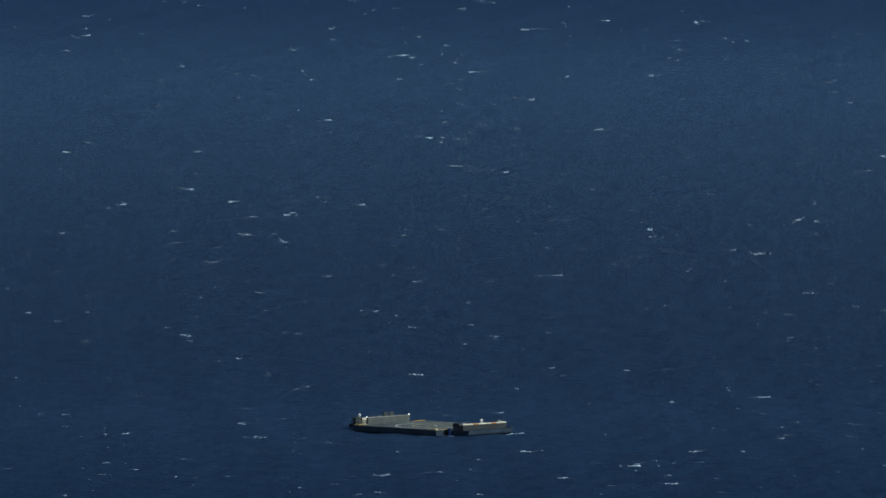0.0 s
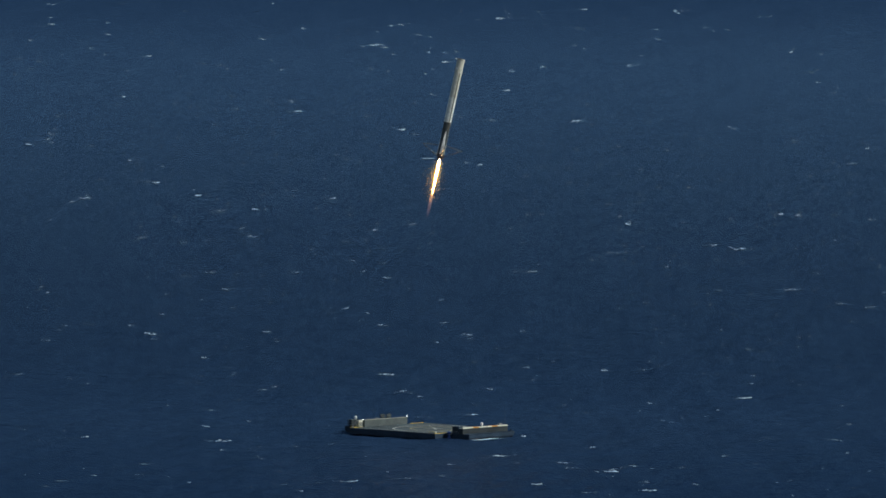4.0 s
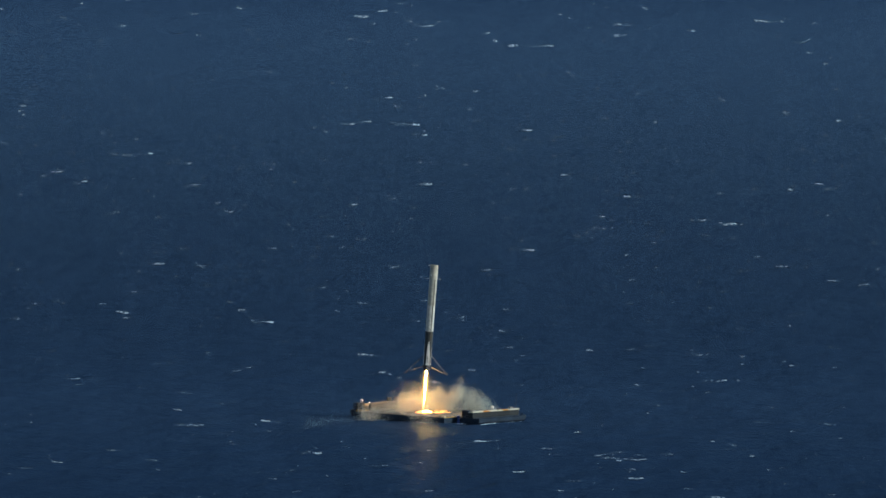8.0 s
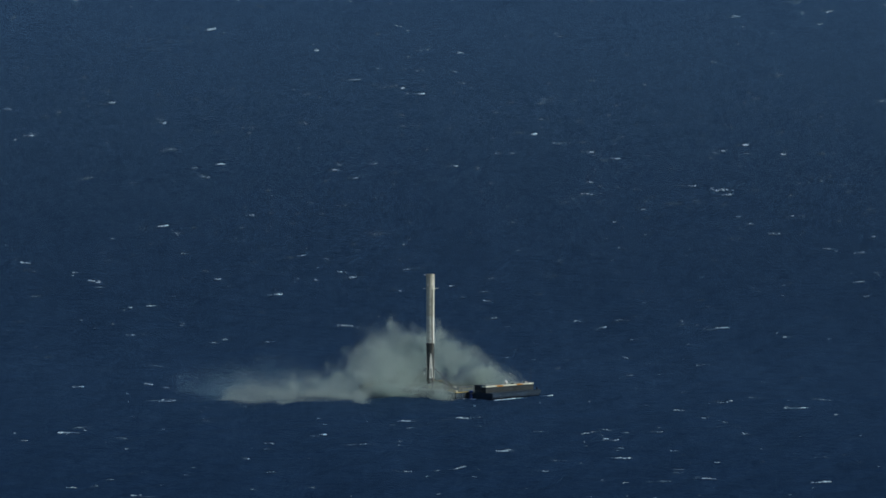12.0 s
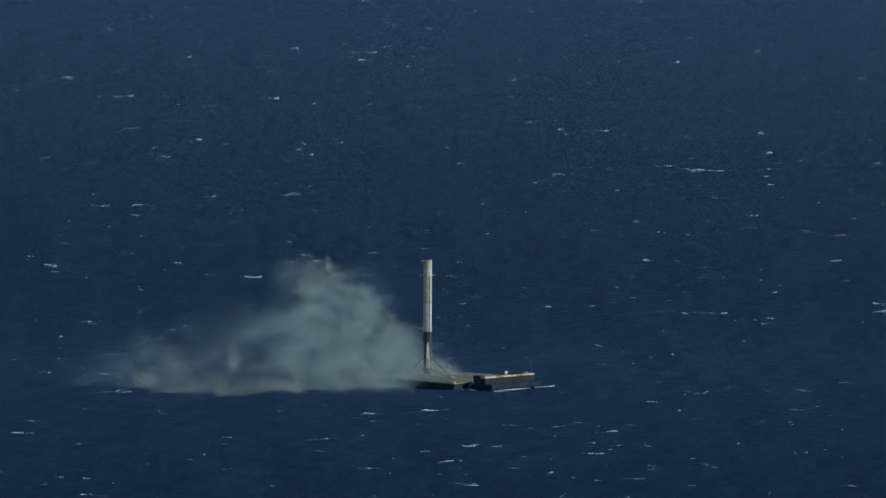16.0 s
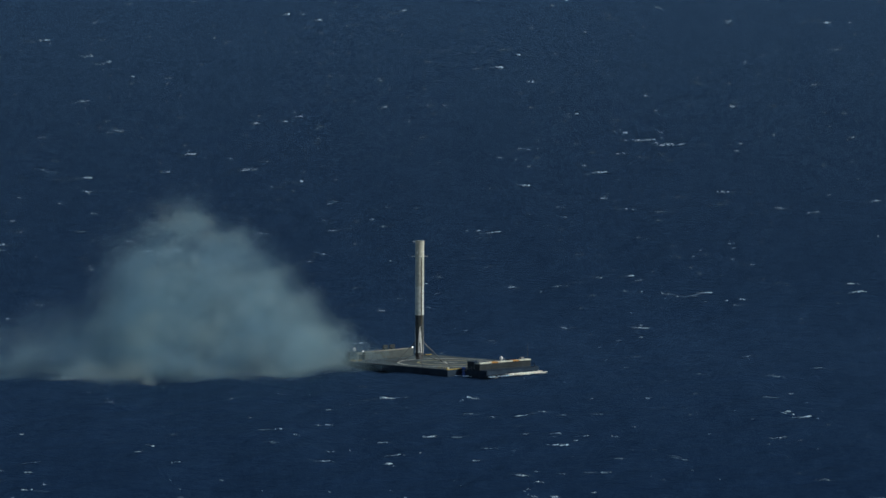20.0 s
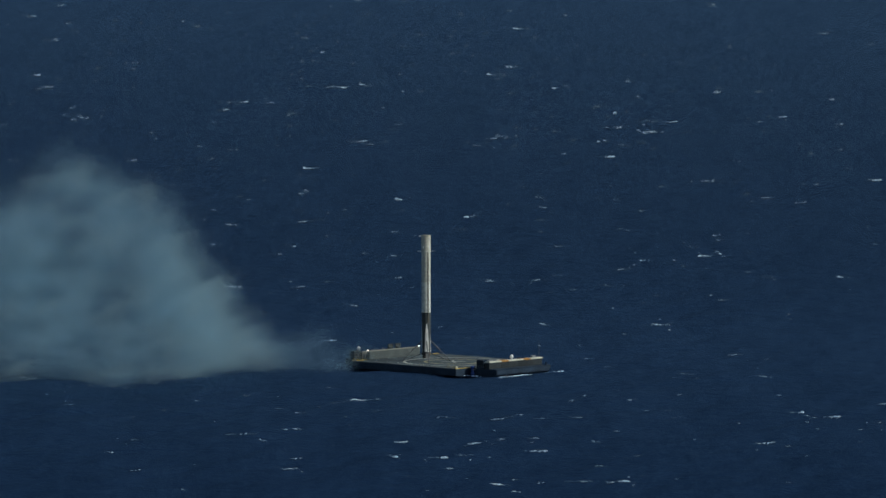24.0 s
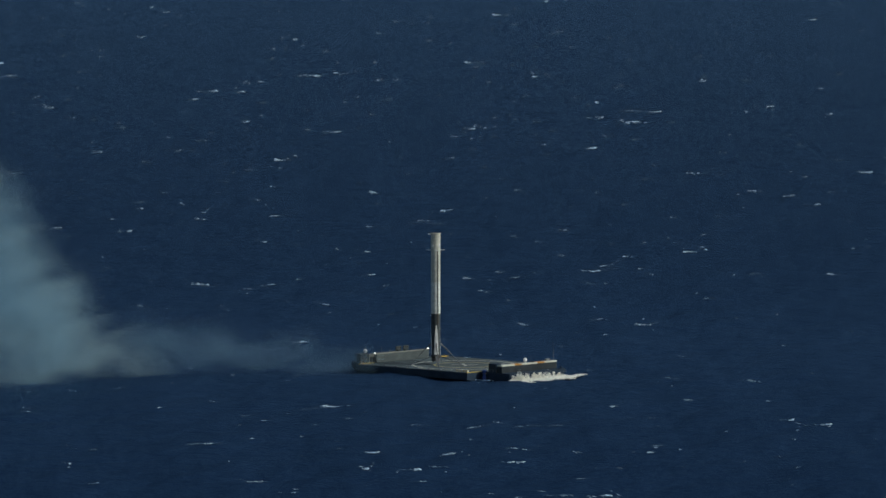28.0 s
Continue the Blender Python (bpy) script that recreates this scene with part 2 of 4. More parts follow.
def build_sea():
    inner = np.linspace(-1, 1, 421)
    outer = np.array([1.05, 1.2, 1.6, 2.5, 5, 10, 20])
    u = np.concatenate((-outer[::-1], inner, outer))
    v = np.concatenate((np.array([-5000, -3600, -2500, -1600, -1000, -800]), np.arange(-640, 420, 2.2), np.arange(420, 1420, 5.0)))
    w = 90 + 0.078 * np.clip(v + 3600, 0, None)
    x, y = u[None, :] * w[:, None], np.repeat(v[:, None], len(u), 1)
    z = swell(x, y) * np.clip(1.4 - np.abs(u)[None, :], 0, 1) * still(y) + far_rise(y)
    verts = np.stack((x, y, z), -1).reshape(-1, 3)
    nu = len(u)
    k = (np.arange(len(v) - 1)[:, None] * nu + np.arange(nu - 1)[None, :]).reshape(-1)
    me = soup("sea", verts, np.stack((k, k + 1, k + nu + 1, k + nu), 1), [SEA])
    me.polygons.foreach_set("use_smooth", np.ones(len(me.polygons), dtype=bool))
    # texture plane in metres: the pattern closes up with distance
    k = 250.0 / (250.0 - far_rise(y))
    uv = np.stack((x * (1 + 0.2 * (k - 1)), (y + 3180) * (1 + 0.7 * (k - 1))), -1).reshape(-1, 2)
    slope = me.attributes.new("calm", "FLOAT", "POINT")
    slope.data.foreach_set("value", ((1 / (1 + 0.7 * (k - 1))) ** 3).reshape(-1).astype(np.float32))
    # painted brightening: share of mirrored sky rises with distance over the sheet
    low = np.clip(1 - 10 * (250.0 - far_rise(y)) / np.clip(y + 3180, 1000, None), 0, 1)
    far_gain = me.attributes.new("painted_sky_share", "FLOAT", "POINT")
    far_gain.data.foreach_set("value", (0.14 + 1.45 * low ** 1.3).reshape(-1).astype(np.float32))
    layer = me.uv_layers.new(name="metres")
    corner = np.empty(len(me.loops), dtype=np.int32)
    me.loops.foreach_get("vertex_index", corner)
    layer.data.foreach_set("uv", uv[corner].astype(np.float32).reshape(-1))
    return tagged(new("sea", me), "deep blue open sea with wind waves", "sea", kind="structure")


sea = build_sea()

ICO = bmesh.new()
bmesh.ops.create_icosphere(ICO, subdivisions=1, radius=1.0)
ICO_V = np.array([v.co[:] for v in ICO.verts])
ICO_F = np.array([[v.index for v in f.verts] for f in ICO.faces])
ICO.free()


def foam_field(seed, count, lo=-600.0, hi=1380.0):
    """Whitecaps: each one a ragged row of low lumps on a crest, with a thin trailing streak."""
    rng = np.random.RandomState(seed)
    vs, fs, mi, base = [], [], [], 0
    rows = np.arange(lo, hi, 10.0)
    drop = (250 - far_rise(rows)) / (rows + 3180)
    share = -np.gradient(drop) * (1 + 0.4 * (rows > 300))
    share /= share.sum()
    for _ in range(count):
        y = rng.choice(rows, p=share) + rng.uniform(-5, 5)
        w = 90 + 0.072 * (y + 3600)
        x = rng.uniform(-w, w)
        size = min(0.10 + rng.exponential(0.30), 2.0)
        ang = rng.normal(-0.03, 0.15)
        ca, sa = math.cos(ang), math.sin(ang)
        dim = rng.uniform() < 0.3
        pieces = []
        for k in range(int(2 + size * rng.uniform(6, 15))):      # breaking crest
            r = (0.092 + 0.055 * size) * rng.uniform(0.5, 1.6)
            pieces.append((rng.normal(0, 1.3 * size), rng.normal(0, 0.9 * size), r * rng.uniform(1.3, 4.0), r * rng.uniform(0.6, 1.6), r * rng.uniform(0.4, 1.1), 1 if dim or k % 4 == 3 else 0))
        if size > 0.4:
            s0, d0, bend, way = rng.normal(0, size), rng.normal(0, 2.2 * size), rng.normal(0, 0.4), rng.choice((-1, 1))
            for j in range(int(1 + 4.5 * size * rng.uniform(0.4, 1.4))):     # thin streak left behind it
                pieces.append((s0 + way * j * 1.1, d0 + bend * j + rng.normal(0, 0.3), rng.uniform(0.3, 0.9), rng.uniform(0.1, 0.35), rng.uniform(0.03, 0.08), 1))
        for along, off, sx, sy, sz, which in pieces:
            p = ICO_V * (sx, sy, sz) * rng.uniform(0.65, 1.3, (12, 1)) + (x + along * ca - off * sa * 0.3, y + along * sa + off, 0)
            vs.append(p)
            fs.append(ICO_F + base)
            mi.append(np.full(20, which))
            base += 12
    v = np.concatenate(vs)
    centre = v.reshape(-1, 12, 3).mean(1)
    z = swell(centre[:, 0], centre[:, 1]) * still(centre[:, 1]) + far_rise(centre[:, 1])
    v[:, 2] += np.repeat(z, 12)
    return soup("whitecaps", v, np.concatenate(fs), [FOAM, FOAM_THIN], None, np.concatenate(mi))


foam_sets = []
for seed, count in ((11, 1350), (12, 650), (13, 480), (14, 350), (15, 400), (16, 600), (17, 600), (18, 650)):
    foam_sets.append(tagged(new("whitecaps", foam_field(seed, count)), "scattered white foam patches on the dark blue sea", "whitecaps", kind="stuff"))

# larger breakers by the time at which they stand: across, away, length of the crest; places as at 14 s, before the drift
BREAKERS = []


def crests(t, spots):
    BREAKERS.append((t, spots))


crests(1.5, [(-288, 1257, 15), (136, 1283, 12), (71, 1286, 8), (21, 1268, 23), (-69, 1217, 15), (-20, 1183, 15), (41, 1173, 10), (12, 1126, 22), (-227, 1112, 11), (-118, 1083, 10), (65, 1062, 13), (-54, 1044, 18), (-284, 1011, 8), (-32, 979, 12), (-9, 966, 29), (247, 1002, 7), (233, 969, 14), (-205, 926, 16), (-172, 895, 9), (-90, 888, 11), (-136, 862, 11), (183, 851, 9), (91, 827, 6), (27, 703, 17), (-55, 682, 9), (-284, 590, 13), (-79, 596, 13), (-6, 512, 8), (-153, 429, 5), (137, 256, 13), (-196, -17, 6), (56, -244, 11), (-61, -285, 10)])
crests(7.0, [(-51, 1223, 10), (-23, 1194, 15), (17, 1181, 9), (148, 1185, 6), (195, 1204, 15), (32, 1156, 11), (53, 1155, 15), (-47, 1051, 14), (-69, 995, 10), (-57, 1001, 11), (-31, 992, 17), (-24, 970, 10), (40, 981, 9), (234, 1002, 7), (-198, 930, 28), (-168, 907, 16), (-226, 865, 10), (-21, 861, 10), (62, 882, 8), (217, 860, 16), (100, 831, 12), (36, 697, 16), (14, 641, 6), (-172, 660, 12), (-107, 476, 11), (-2, 497, 7), (124, 359, 5), (130, 240, 12), (-199, 254, 8), (-181, -251, 4), (-68, -209, 9), (72, -244, 23), (-94, -17, 11)])
crests(10.5, [(-17, 1137, 9), (53, 1119, 11), (-149, 1101, 13), (149, 1068, 15), (-59, 1030, 8), (-38, 994, 17), (-195, 949, 6), (-226, 870, 11), (-91, 898, 12), (-242, 798, 8), (-138, 810, 8), (89, 833, 9), (100, 829, 20), (145, 747, 8), (170, 737, 6), (-112, 713, 9), (-62, 680, 8), (-161, 659, 12), (23, 699, 8), (-110, 621, 9), (3, 566, 12), (-164, 417, 4), (135, 347, 8), (46, 299, 10), (-158, 279, 7), (141, 231, 17), (-187, -80, 4), (61, -248, 6), (-4, -394, 5), (9, -402, 12), (-51, -320, 8), (-93, -129, 10), (37, -472, 7)])
crests(12.5, [(-146, 1110, 12), (-79, 1068, 5), (-199, 960, 12), (-166, 917, 8), (-55, 1010, 14), (-31, 991, 17), (-14, 979, 10), (48, 891, 16), (83, 853, 7), (97, 837, 13), (159, 855, 8), (174, 869, 8), (-129, 825, 8), (-52, 790, 6), (5, 818, 6), (159, 749, 8), (-160, 670, 17), (193, 698, 6), (-226, 570, 8), (-163, 429, 5), (-153, 435, 7), (-88, 473, 10), (220, 512, 15), (4, 500, 6), (79, 356, 6), (139, 352, 14), (-170, 39, 6), (-163, -224, 10), (157, -92, 10), (-54, -230, 7), (70, -258, 7), (3, -393, 14), (148, -461, 8)])
crests(15.0, [(-132, 1008, 8), (-70, 1025, 9), (-28, 1017, 17), (-4, 988, 5), (-29, 1001, 10), (-204, 966, 20), (-169, 928, 23), (-81, 922, 11), (-55, 911, 6), (153, 997, 5), (135, 1115, 6), (84, 856, 6), (104, 852, 19), (197, 803, 6), (-58, 798, 6), (-125, 834, 16), (163, 760, 19), (-166, 679, 13), (-148, 676, 15), (196, 730, 7), (-82, 481, 12), (121, 531, 5), (218, 529, 9), (181, 429, 7), (134, 354, 4), (148, 357, 20), (-165, 61, 5), (80, -250, 9), (155, -212, 4), (12, -386, 10), (53, -425, 3), (-160, -247, 10), (22, -467, 9)])
crests(19.5, [(14, 1040, 11), (-52, 1034, 8), (-32, 1022, 8), (-14, 1009, 7), (-189, 982, 17), (-150, 940, 13), (253, 1016, 16), (82, 953, 5), (68, 928, 9), (6, 845, 7), (108, 831, 7), (133, 791, 9), (147, 773, 11), (165, 763, 5), (-49, 814, 7), (119, 699, 8), (-98, 741, 11), (-154, 686, 24), (-39, 678, 6), (79, 667, 9), (257, 629, 9), (51, 554, 7), (60, 547, 11), (-111, 488, 13), (-97, 493, 7), (124, 419, 7), (152, 359, 24), (124, 210, 10), (165, -214, 5), (171, -227, 9), (41, -138, 9), (10, -386, 8), (7, -414, 3)])
crests(21.2, [(-53, 1036, 11), (14, 1041, 8), (-198, 983, 9), (-182, 979, 16), (81, 958, 9), (119, 946, 8), (-144, 912, 7), (-104, 864, 5), (-53, 814, 6), (79, 877, 7), (118, 862, 11), (160, 774, 8), (202, 726, 6), (78, 713, 5), (-154, 694, 11), (-13, 695, 12), (-36, 672, 10), (239, 666, 8), (128, 532, 4), (185, 529, 14), (228, 502, 6), (-127, 451, 5), (130, 401, 8), (153, 355, 11), (5, 232, 8), (131, 253, 6), (128, 200, 9), (91, -166, 3), (167, -194, 5), (170, -224, 13), (-16, -234, 9), (8, -373, 6), (20, -380, 17)])
crests(26.0, [(93, 973, 10), (-174, 996, 9), (-16, 927, 9), (-166, 883, 5), (-55, 827, 10), (-4, 858, 9), (9, 864, 9), (112, 855, 9), (78, 884, 12), (138, 804, 7), (163, 785, 23), (228, 796, 6), (75, 748, 8), (7, 742, 11), (133, 707, 8), (265, 654, 10), (26, 603, 5), (-19, 682, 8), (59, 565, 8), (-89, 510, 7), (22, 455, 5), (141, 442, 6), (169, 455, 7), (177, 463, 5), (129, 412, 6), (-21, 361, 6), (137, 213, 11), (175, -202, 5), (185, -211, 13), (50, -315, 6), (20, -373, 5), (37, -375, 9), (99, -454, 10)])


def breaker_group(seed, spots):
    """Spilling crests: a bright heaped core at the leading end, a torn tail behind it and loose flecks round it."""
    rng = np.random.RandomState(seed)
    vs, mi = [], []
    for x, y, wide in spots:
        tall = min(0.10 + 0.05 * wide * rng.uniform(0.3, 1.3), 1.0) if wide < 16 else rng.uniform(0.15, 0.5)
        lead, deep = rng.choice((-1, -1, -1, 1)), rng.uniform(0.5, 2.5)
        head = min(wide, rng.uniform(0.35, 0.9) * wide if wide < 16 else rng.uniform(4.0, 8.0))
        strands = [(rng.uniform(0, 0.5), rng.uniform(0.3, 1.0), rng.normal(0, 0.3)) for _ in range(3)]
        for k in range(int(18 + 12 * head)):     # torn strands that make the head of the crest
            u0, span, slope = strands[k % 3]
            q = rng.uniform() ** 1.2
            u = min(u0 + span * q, 1.0)
            r = rng.uniform(0.07, 0.215) * (1.25 - 0.8 * u)
            h = tall * (1 - u) ** 0.8 * (0.25 + 0.3 * (k % 3)) * (1 - 0.6 * q) * rng.uniform(0.6, 1.1)
            sc = (r * rng.uniform(1.3, 3.6), r * rng.uniform(0.7, 1.5), r * rng.uniform(0.45, 1.1))
            vs.append(ICO_V * sc * rng.uniform(0.65, 1.3, (12, 1)) + (x + lead * (u * head - 0.4 * wide), y + deep * (slope * q + rng.normal(0, 0.4)), h))
            mi.append(np.full(20, 1 if rng.uniform() < 0.12 + 0.5 * u else 0))
        bend = rng.normal(0, 4)
        for k in range(int(2.2 * (wide - head))):     # torn thread behind it
            u = (head + (wide - head) * rng.uniform()) / wide
            sc = (rng.uniform(0.2, 0.9), rng.uniform(0.1, 0.3), rng.uniform(0.03, 0.10))
            vs.append(ICO_V * sc * rng.uniform(0.65, 1.3, (12, 1)) + (x + lead * (u - 0.4) * wide, y + bend * math.sin(3 * u) + rng.normal(0, 1.2), 0))
            mi.append(np.full(20, 0 if rng.uniform() < 0.25 else 1))
        for k in range(int(1 + 0.4 * head)):     # loose flecks
            sc = (rng.uniform(0.2, 0.6), rng.uniform(0.15, 0.4), rng.uniform(0.05, 0.16))
            vs.append(ICO_V * sc * rng.uniform(0.65, 1.3, (12, 1)) + (x + rng.normal(0, 0.5) * wide, y + rng.normal(0, 12), 0))
            mi.append(np.full(20, rng.randint(0, 2)))
    v = np.concatenate(vs)
    centre = v.reshape(-1, 12, 3).mean(1)
    v[:, 2] += np.repeat(swell(centre[:, 0], centre[:, 1]) * still(centre[:, 1]) + far_rise(centre[:, 1]), 12)
    f = np.concatenate([ICO_F + 12 * k for k in range(len(vs))])
    me = soup("breakers", v, f, [FOAM, FOAM_THIN], None, np.concatenate(mi))
    return tagged(new("breakers", me), "larger breaking crests of white foam on the sea", "whitecaps", kind="stuff")


breakers = [breaker_group(80 + k, spots) for k, (t, spots) in enumerate(BREAKERS)]


# ---- the landing ship ----
HEAD = radians(46.0)
SHIP = Matrix(((math.sin(HEAD), math.cos(HEAD), 0, 0), (-math.cos(HEAD), math.sin(HEAD), 0, 0), (0, 0, 1, 0), (0, 0, 0, 1)))
A0, A1, B0, B1 = -35.5, 49.8, -11.7, 20.2       # hull
CA = A1 - 3.6                                   # front of the containers near the bow
D0, D1, W0, W1 = -23.5, 35.0, -20.0, 31.0       # landing deck with its side wings
PAD = (9.2, 6.1)                                # centre of the rings
ship = tagged(new("landing_ship"), "black flat-decked landing barge with grey blast walls", "barge")
ship.matrix_basis = SHIP.copy()


aboard = []


def on_deck(name, bm, mat, label, category, group=""):
    """A thing of its own that stands on the ship and rides with it."""
    ob = tagged(link(name, bm, mat), label, category, group)
    aboard.append(ob)
    return ob


def build_ship():
    bm = bmesh.new()
    prof = [(A0 + 5, -3.0), (A0, 1.0), (A0, DECK - 0.15), (A1, DECK - 0.15), (A1, 1.0), (A1 - 6, -3.0)]
    sides = [[bm.verts.new((a, b, z)) for a, z in prof] for b in (B0, B1)]
    bm.faces.new(sides[0])
    bm.faces.new(sides[1][::-1])
    for k in range(6):
        j = (k + 1) % 6
        bm.faces.new((sides[0][k], sides[0][j], sides[1][j], sides[1][k]))
    bmesh.ops.recalc_face_normals(bm, faces=bm.faces)
    bmesh.ops.bevel(bm, geom=list(bm.edges), offset=0.25, segments=2, affect="EDGES")
    hull = part("hull", bm, HULL, ship)
    for k, (b0, b1) in enumerate(((W0, B0), (B1, W1))):
        bm = bmesh.new()
        out, inn = (b0, b1) if k == 0 else (b1, b0)
        sec = [(out, DECK - 0.15), (out, 0.25), (inn, -0.6), (inn, DECK - 0.15)]
        ends = [[bm.verts.new((a, b, z)) for b, z in sec] for a in (D0, D1)]
        bm.faces.new(ends[0])
        bm.faces.new(ends[1][::-1])
        for i in range(4):
            j = (i + 1) % 4
            bm.faces.new((ends[0][i], ends[0][j], ends[1][j], ends[1][i]))
        bmesh.ops.recalc_face_normals(bm, faces=bm.faces)
        part("deck_wing", bm, HULL, ship)
    # steel deck plates
    na, nb = 9, 8
    sa, sb = (D1 - D0) / na, (W1 - W0) / nb
    for i in range(na):
        for j in range(nb):
            a, b = D0 + i * sa, W0 + j * sb
            part("deck_plate", box((a + 0.03, b + 0.03, DECK - 0.15), (a + sa - 0.03, b + sb - 0.03, DECK), 0.02), STEEL_DECK, ship)
    for a0, a1, mat in ((A0, D0, STEEL_DECK), (D1, CA - 3.2, STEEL_DECK), (CA - 3.2, A1, HULL)):
        part("end_deck", box((a0 + 0.3, B0 + 0.2, DECK - 0.14), (a1 - 0.1, B1 - 0.2, DECK - 0.02), 0.02), mat, ship)
    for r0, r1, paint in ((19.8, 20.8, DECK_LINE), (11.3, 12.3, RING_YELLOW)):
        part("painted_ring", ring_flat(r0, r1, DECK + 0.004, DECK + 0.02, *PAD), paint, ship)
    for ang in (35, -40):
        part("centre_mark", box((-5, -0.5, DECK + 0.022), (5, 0.5, DECK + 0.034), 0, pose(PAD[0], PAD[1], 0, 0, 0, ang)), DECK_LINE, ship)
    # yellow deck-corner edging
    for a, b0, b1 in ((D0, W0, B0), (D1 - 0.9, W0, B0), (D0, W1 - 9.0, W1), (D1 - 0.9, W1 - 9.0, W1)):
        part("yellow_edge", box((a, b0, DECK + 0.004), (a + 0.9, b1, DECK + 0.25), 0.03), YELLOW, ship)
    for a0, a1, b in ((D1 - 6.0, D1 - 0.4, W0 + 0.35), (D0 + 0.4, D0 + 3.6, W0 + 0.35)):
        corner = bmesh.new()
        for q in np.linspace(a0, a1, 4):
            bar((q, b, DECK), (q, b, DECK + 1.05), 0.055, 6, corner)
        for z in (0.5, 1.05):
            bar((a0, b, DECK + z), (a1, b, DECK + z), 0.05, 6, corner)
        part("corner_rail", corner, YELLOW, ship, "yellow tubular corner rail")
    part("corner_locker", box((D1 - 2.6, W0 + 1.2, DECK), (D1 - 1.1, W0 + 2.3, DECK + 0.9), 0.05), CREAM, ship)
    # far end: grey blast wall in panels
    nb = 8
    wall = None
    wb0, wb1 = B0 + 2.2, B1 + 0.4
    step = (wb1 - wb0) / nb
    for k in range(nb):
        bm = box((D0 - 2.5, wb0 + k * step + 0.02, DECK), (D0 - 0.1, wb0 + (k + 1) * step - 0.02, DECK + 3.2), 0.06)
        for i in range(1, 5):
            y = wb0 + (k + i / 5) * step
            add_box(bm, (D0 - 0.1, y - 0.08, DECK + 0.2), (D0 - 0.03, y + 0.08, DECK + 3.0))
        part("blast_wall_panel", bm, WALL_GREY, ship)
    part("wall_coping", box((D0 - 2.6, wb0, DECK + 3.2), (D0 - 0.02, wb1, DECK + 3.42), 0.05), COPING, ship)
    # near end: dark containers with pale and orange roofs
    cb0, cb1 = B0 + 0.1, B1 - 0.2
    runs = ((0.0, 0.23, TOP_PALE), (0.23, 0.36, TOP_ORANGE), (0.36, 0.55, TOP_PALE), (0.55, 0.645, TOP_PALE), (0.645, 0.77, TOP_ORANGE), (0.77, 1.0, TOP_PALE))
    for u0, u1, roof in runs:
        c0, c1 = cb0 + (cb1 - cb0) * u0 + 0.05, cb0 + (cb1 - cb0) * u1 - 0.05
        bm = box((CA - 3.0, c0, DECK), (CA - 0.6, c1, DECK + 2.55), 0.05)
        for i in range(1, 8):
            y = c0 + (c1 - c0) * i / 8
            add_box(bm, (CA - 0.6, y - 0.1, DECK + 0.2), (CA - 0.53, y + 0.1, DECK + 2.35))
        con = on_deck("container", bm, WALL_DARK, "dark steel container with %s roof on the ship's deck" % ("an orange" if roof == TOP_ORANGE else "a pale"), "container", "containers along the ship's end")
        part("roof_panel", box((CA - 3.1, c0, DECK + 2.55), (CA - 0.45, c1, DECK + 3.05), 0.06), roof, con)
    # dark plant room and gear between deck and containers
    for a0, a1, b0, b1, h in ((D1 + 3.2, CA - 4.2, cb0 + 0.3, cb0 + 3.4, 3.4), (D1 + 4.0, CA - 5.0, cb0 + 5.2, cb0 + 9.0, 3.0), (D1 + 3.0, CA - 6.0, cb0 + 12, cb0 + 19, 1.9)):
        hut = on_deck("plant_housing", box((a0, b0, DECK), (a1, b1, DECK + h), 0.08), HULL, "black steel plant housing beside the containers", "plant housing", "plant housings")
        for i in range(3):
            w = a0 + (a1 - a0) * (i + 0.3) / 3
            part("louvre", box((w, b0 - 0.06, DECK + 0.8), (w + 1.0, b0 - 0.01, DECK + h - 0.5)), WALL_DARK, hut)
    rail = bmesh.new()
    for a in np.arange(D1 + 1.0, CA - 3.5, 1.6):
        bar((a, B0 + 0.25, DECK), (a, B0 + 0.25, DECK + 1.1), 0.05, 6, rail)
    for z in (0.55, 1.1):
        bar((D1 + 1.0, B0 + 0.25, DECK + z), (CA - 3.6, B0 + 0.25, DECK + z), 0.045, 6, rail)
    part("side_rail", rail, GALV, ship)
    # blue thruster unit hung on the hull side
    th = part("thruster", lathe([(0, -1.5), (0.75, -1.4), (0.8, 0.2), (0.55, 0.6), (0.55, 2.2), (0.9, 2.3), (0.9, 3.0), (0, 3.1)], 20, None, Matrix.Translation((D1 + 2.4, B0 - 1.0, 0.9))), BLUE, ship, "blue thruster housing", True)
    part("bracket", box((D1 + 1.7, B0 - 1.4, 2.3), (D1 + 3.1, B0 + 0.1, 2.7), 0.05), GALV, th)
    # bow roller on the far corner of the near end
    part("bow_fender", lathe([(0, -1.6), (0.9, -1.5), (1.0, 0), (0.9, 1.5), (0, 1.6)], 16, None, pose(A1 - 1.2, B1 - 0.9, DECK - 0.6, 90)), HULL, ship, "", True)
    part("fender_post", bar((A1 - 1.0, B1 - 1.4, DECK), (A1 - 1.0, B1 - 1.4, DECK + 1.2), 0.3), HULL, ship)

    def dome(a, b, z, r, h):
        d = part("radome", lathe([(0.5 * r, 0), (0.55 * r, 0.35 * h), (r, 0.4 * h)] + [(r * math.cos(x), 0.55 * h + 0.45 * h * math.sin(x)) for x in np.linspace(0, math.pi / 2, 7)], 20, None, Matrix.Translation((a, b, z))), WHITE, ship, "white satellite radome", True)
        part("radome_base", box((a - 0.6, b - 0.6, z - 0.01), (a + 0.6, b + 0.6, z + 0.15), 0.03), GALV, d)

    def lerp(u):
        return cb0 + (cb1 - cb0) * u

    roof = DECK + 3.05
    dome(CA - 2.2, lerp(0.475), roof, 0.75, 2.0)
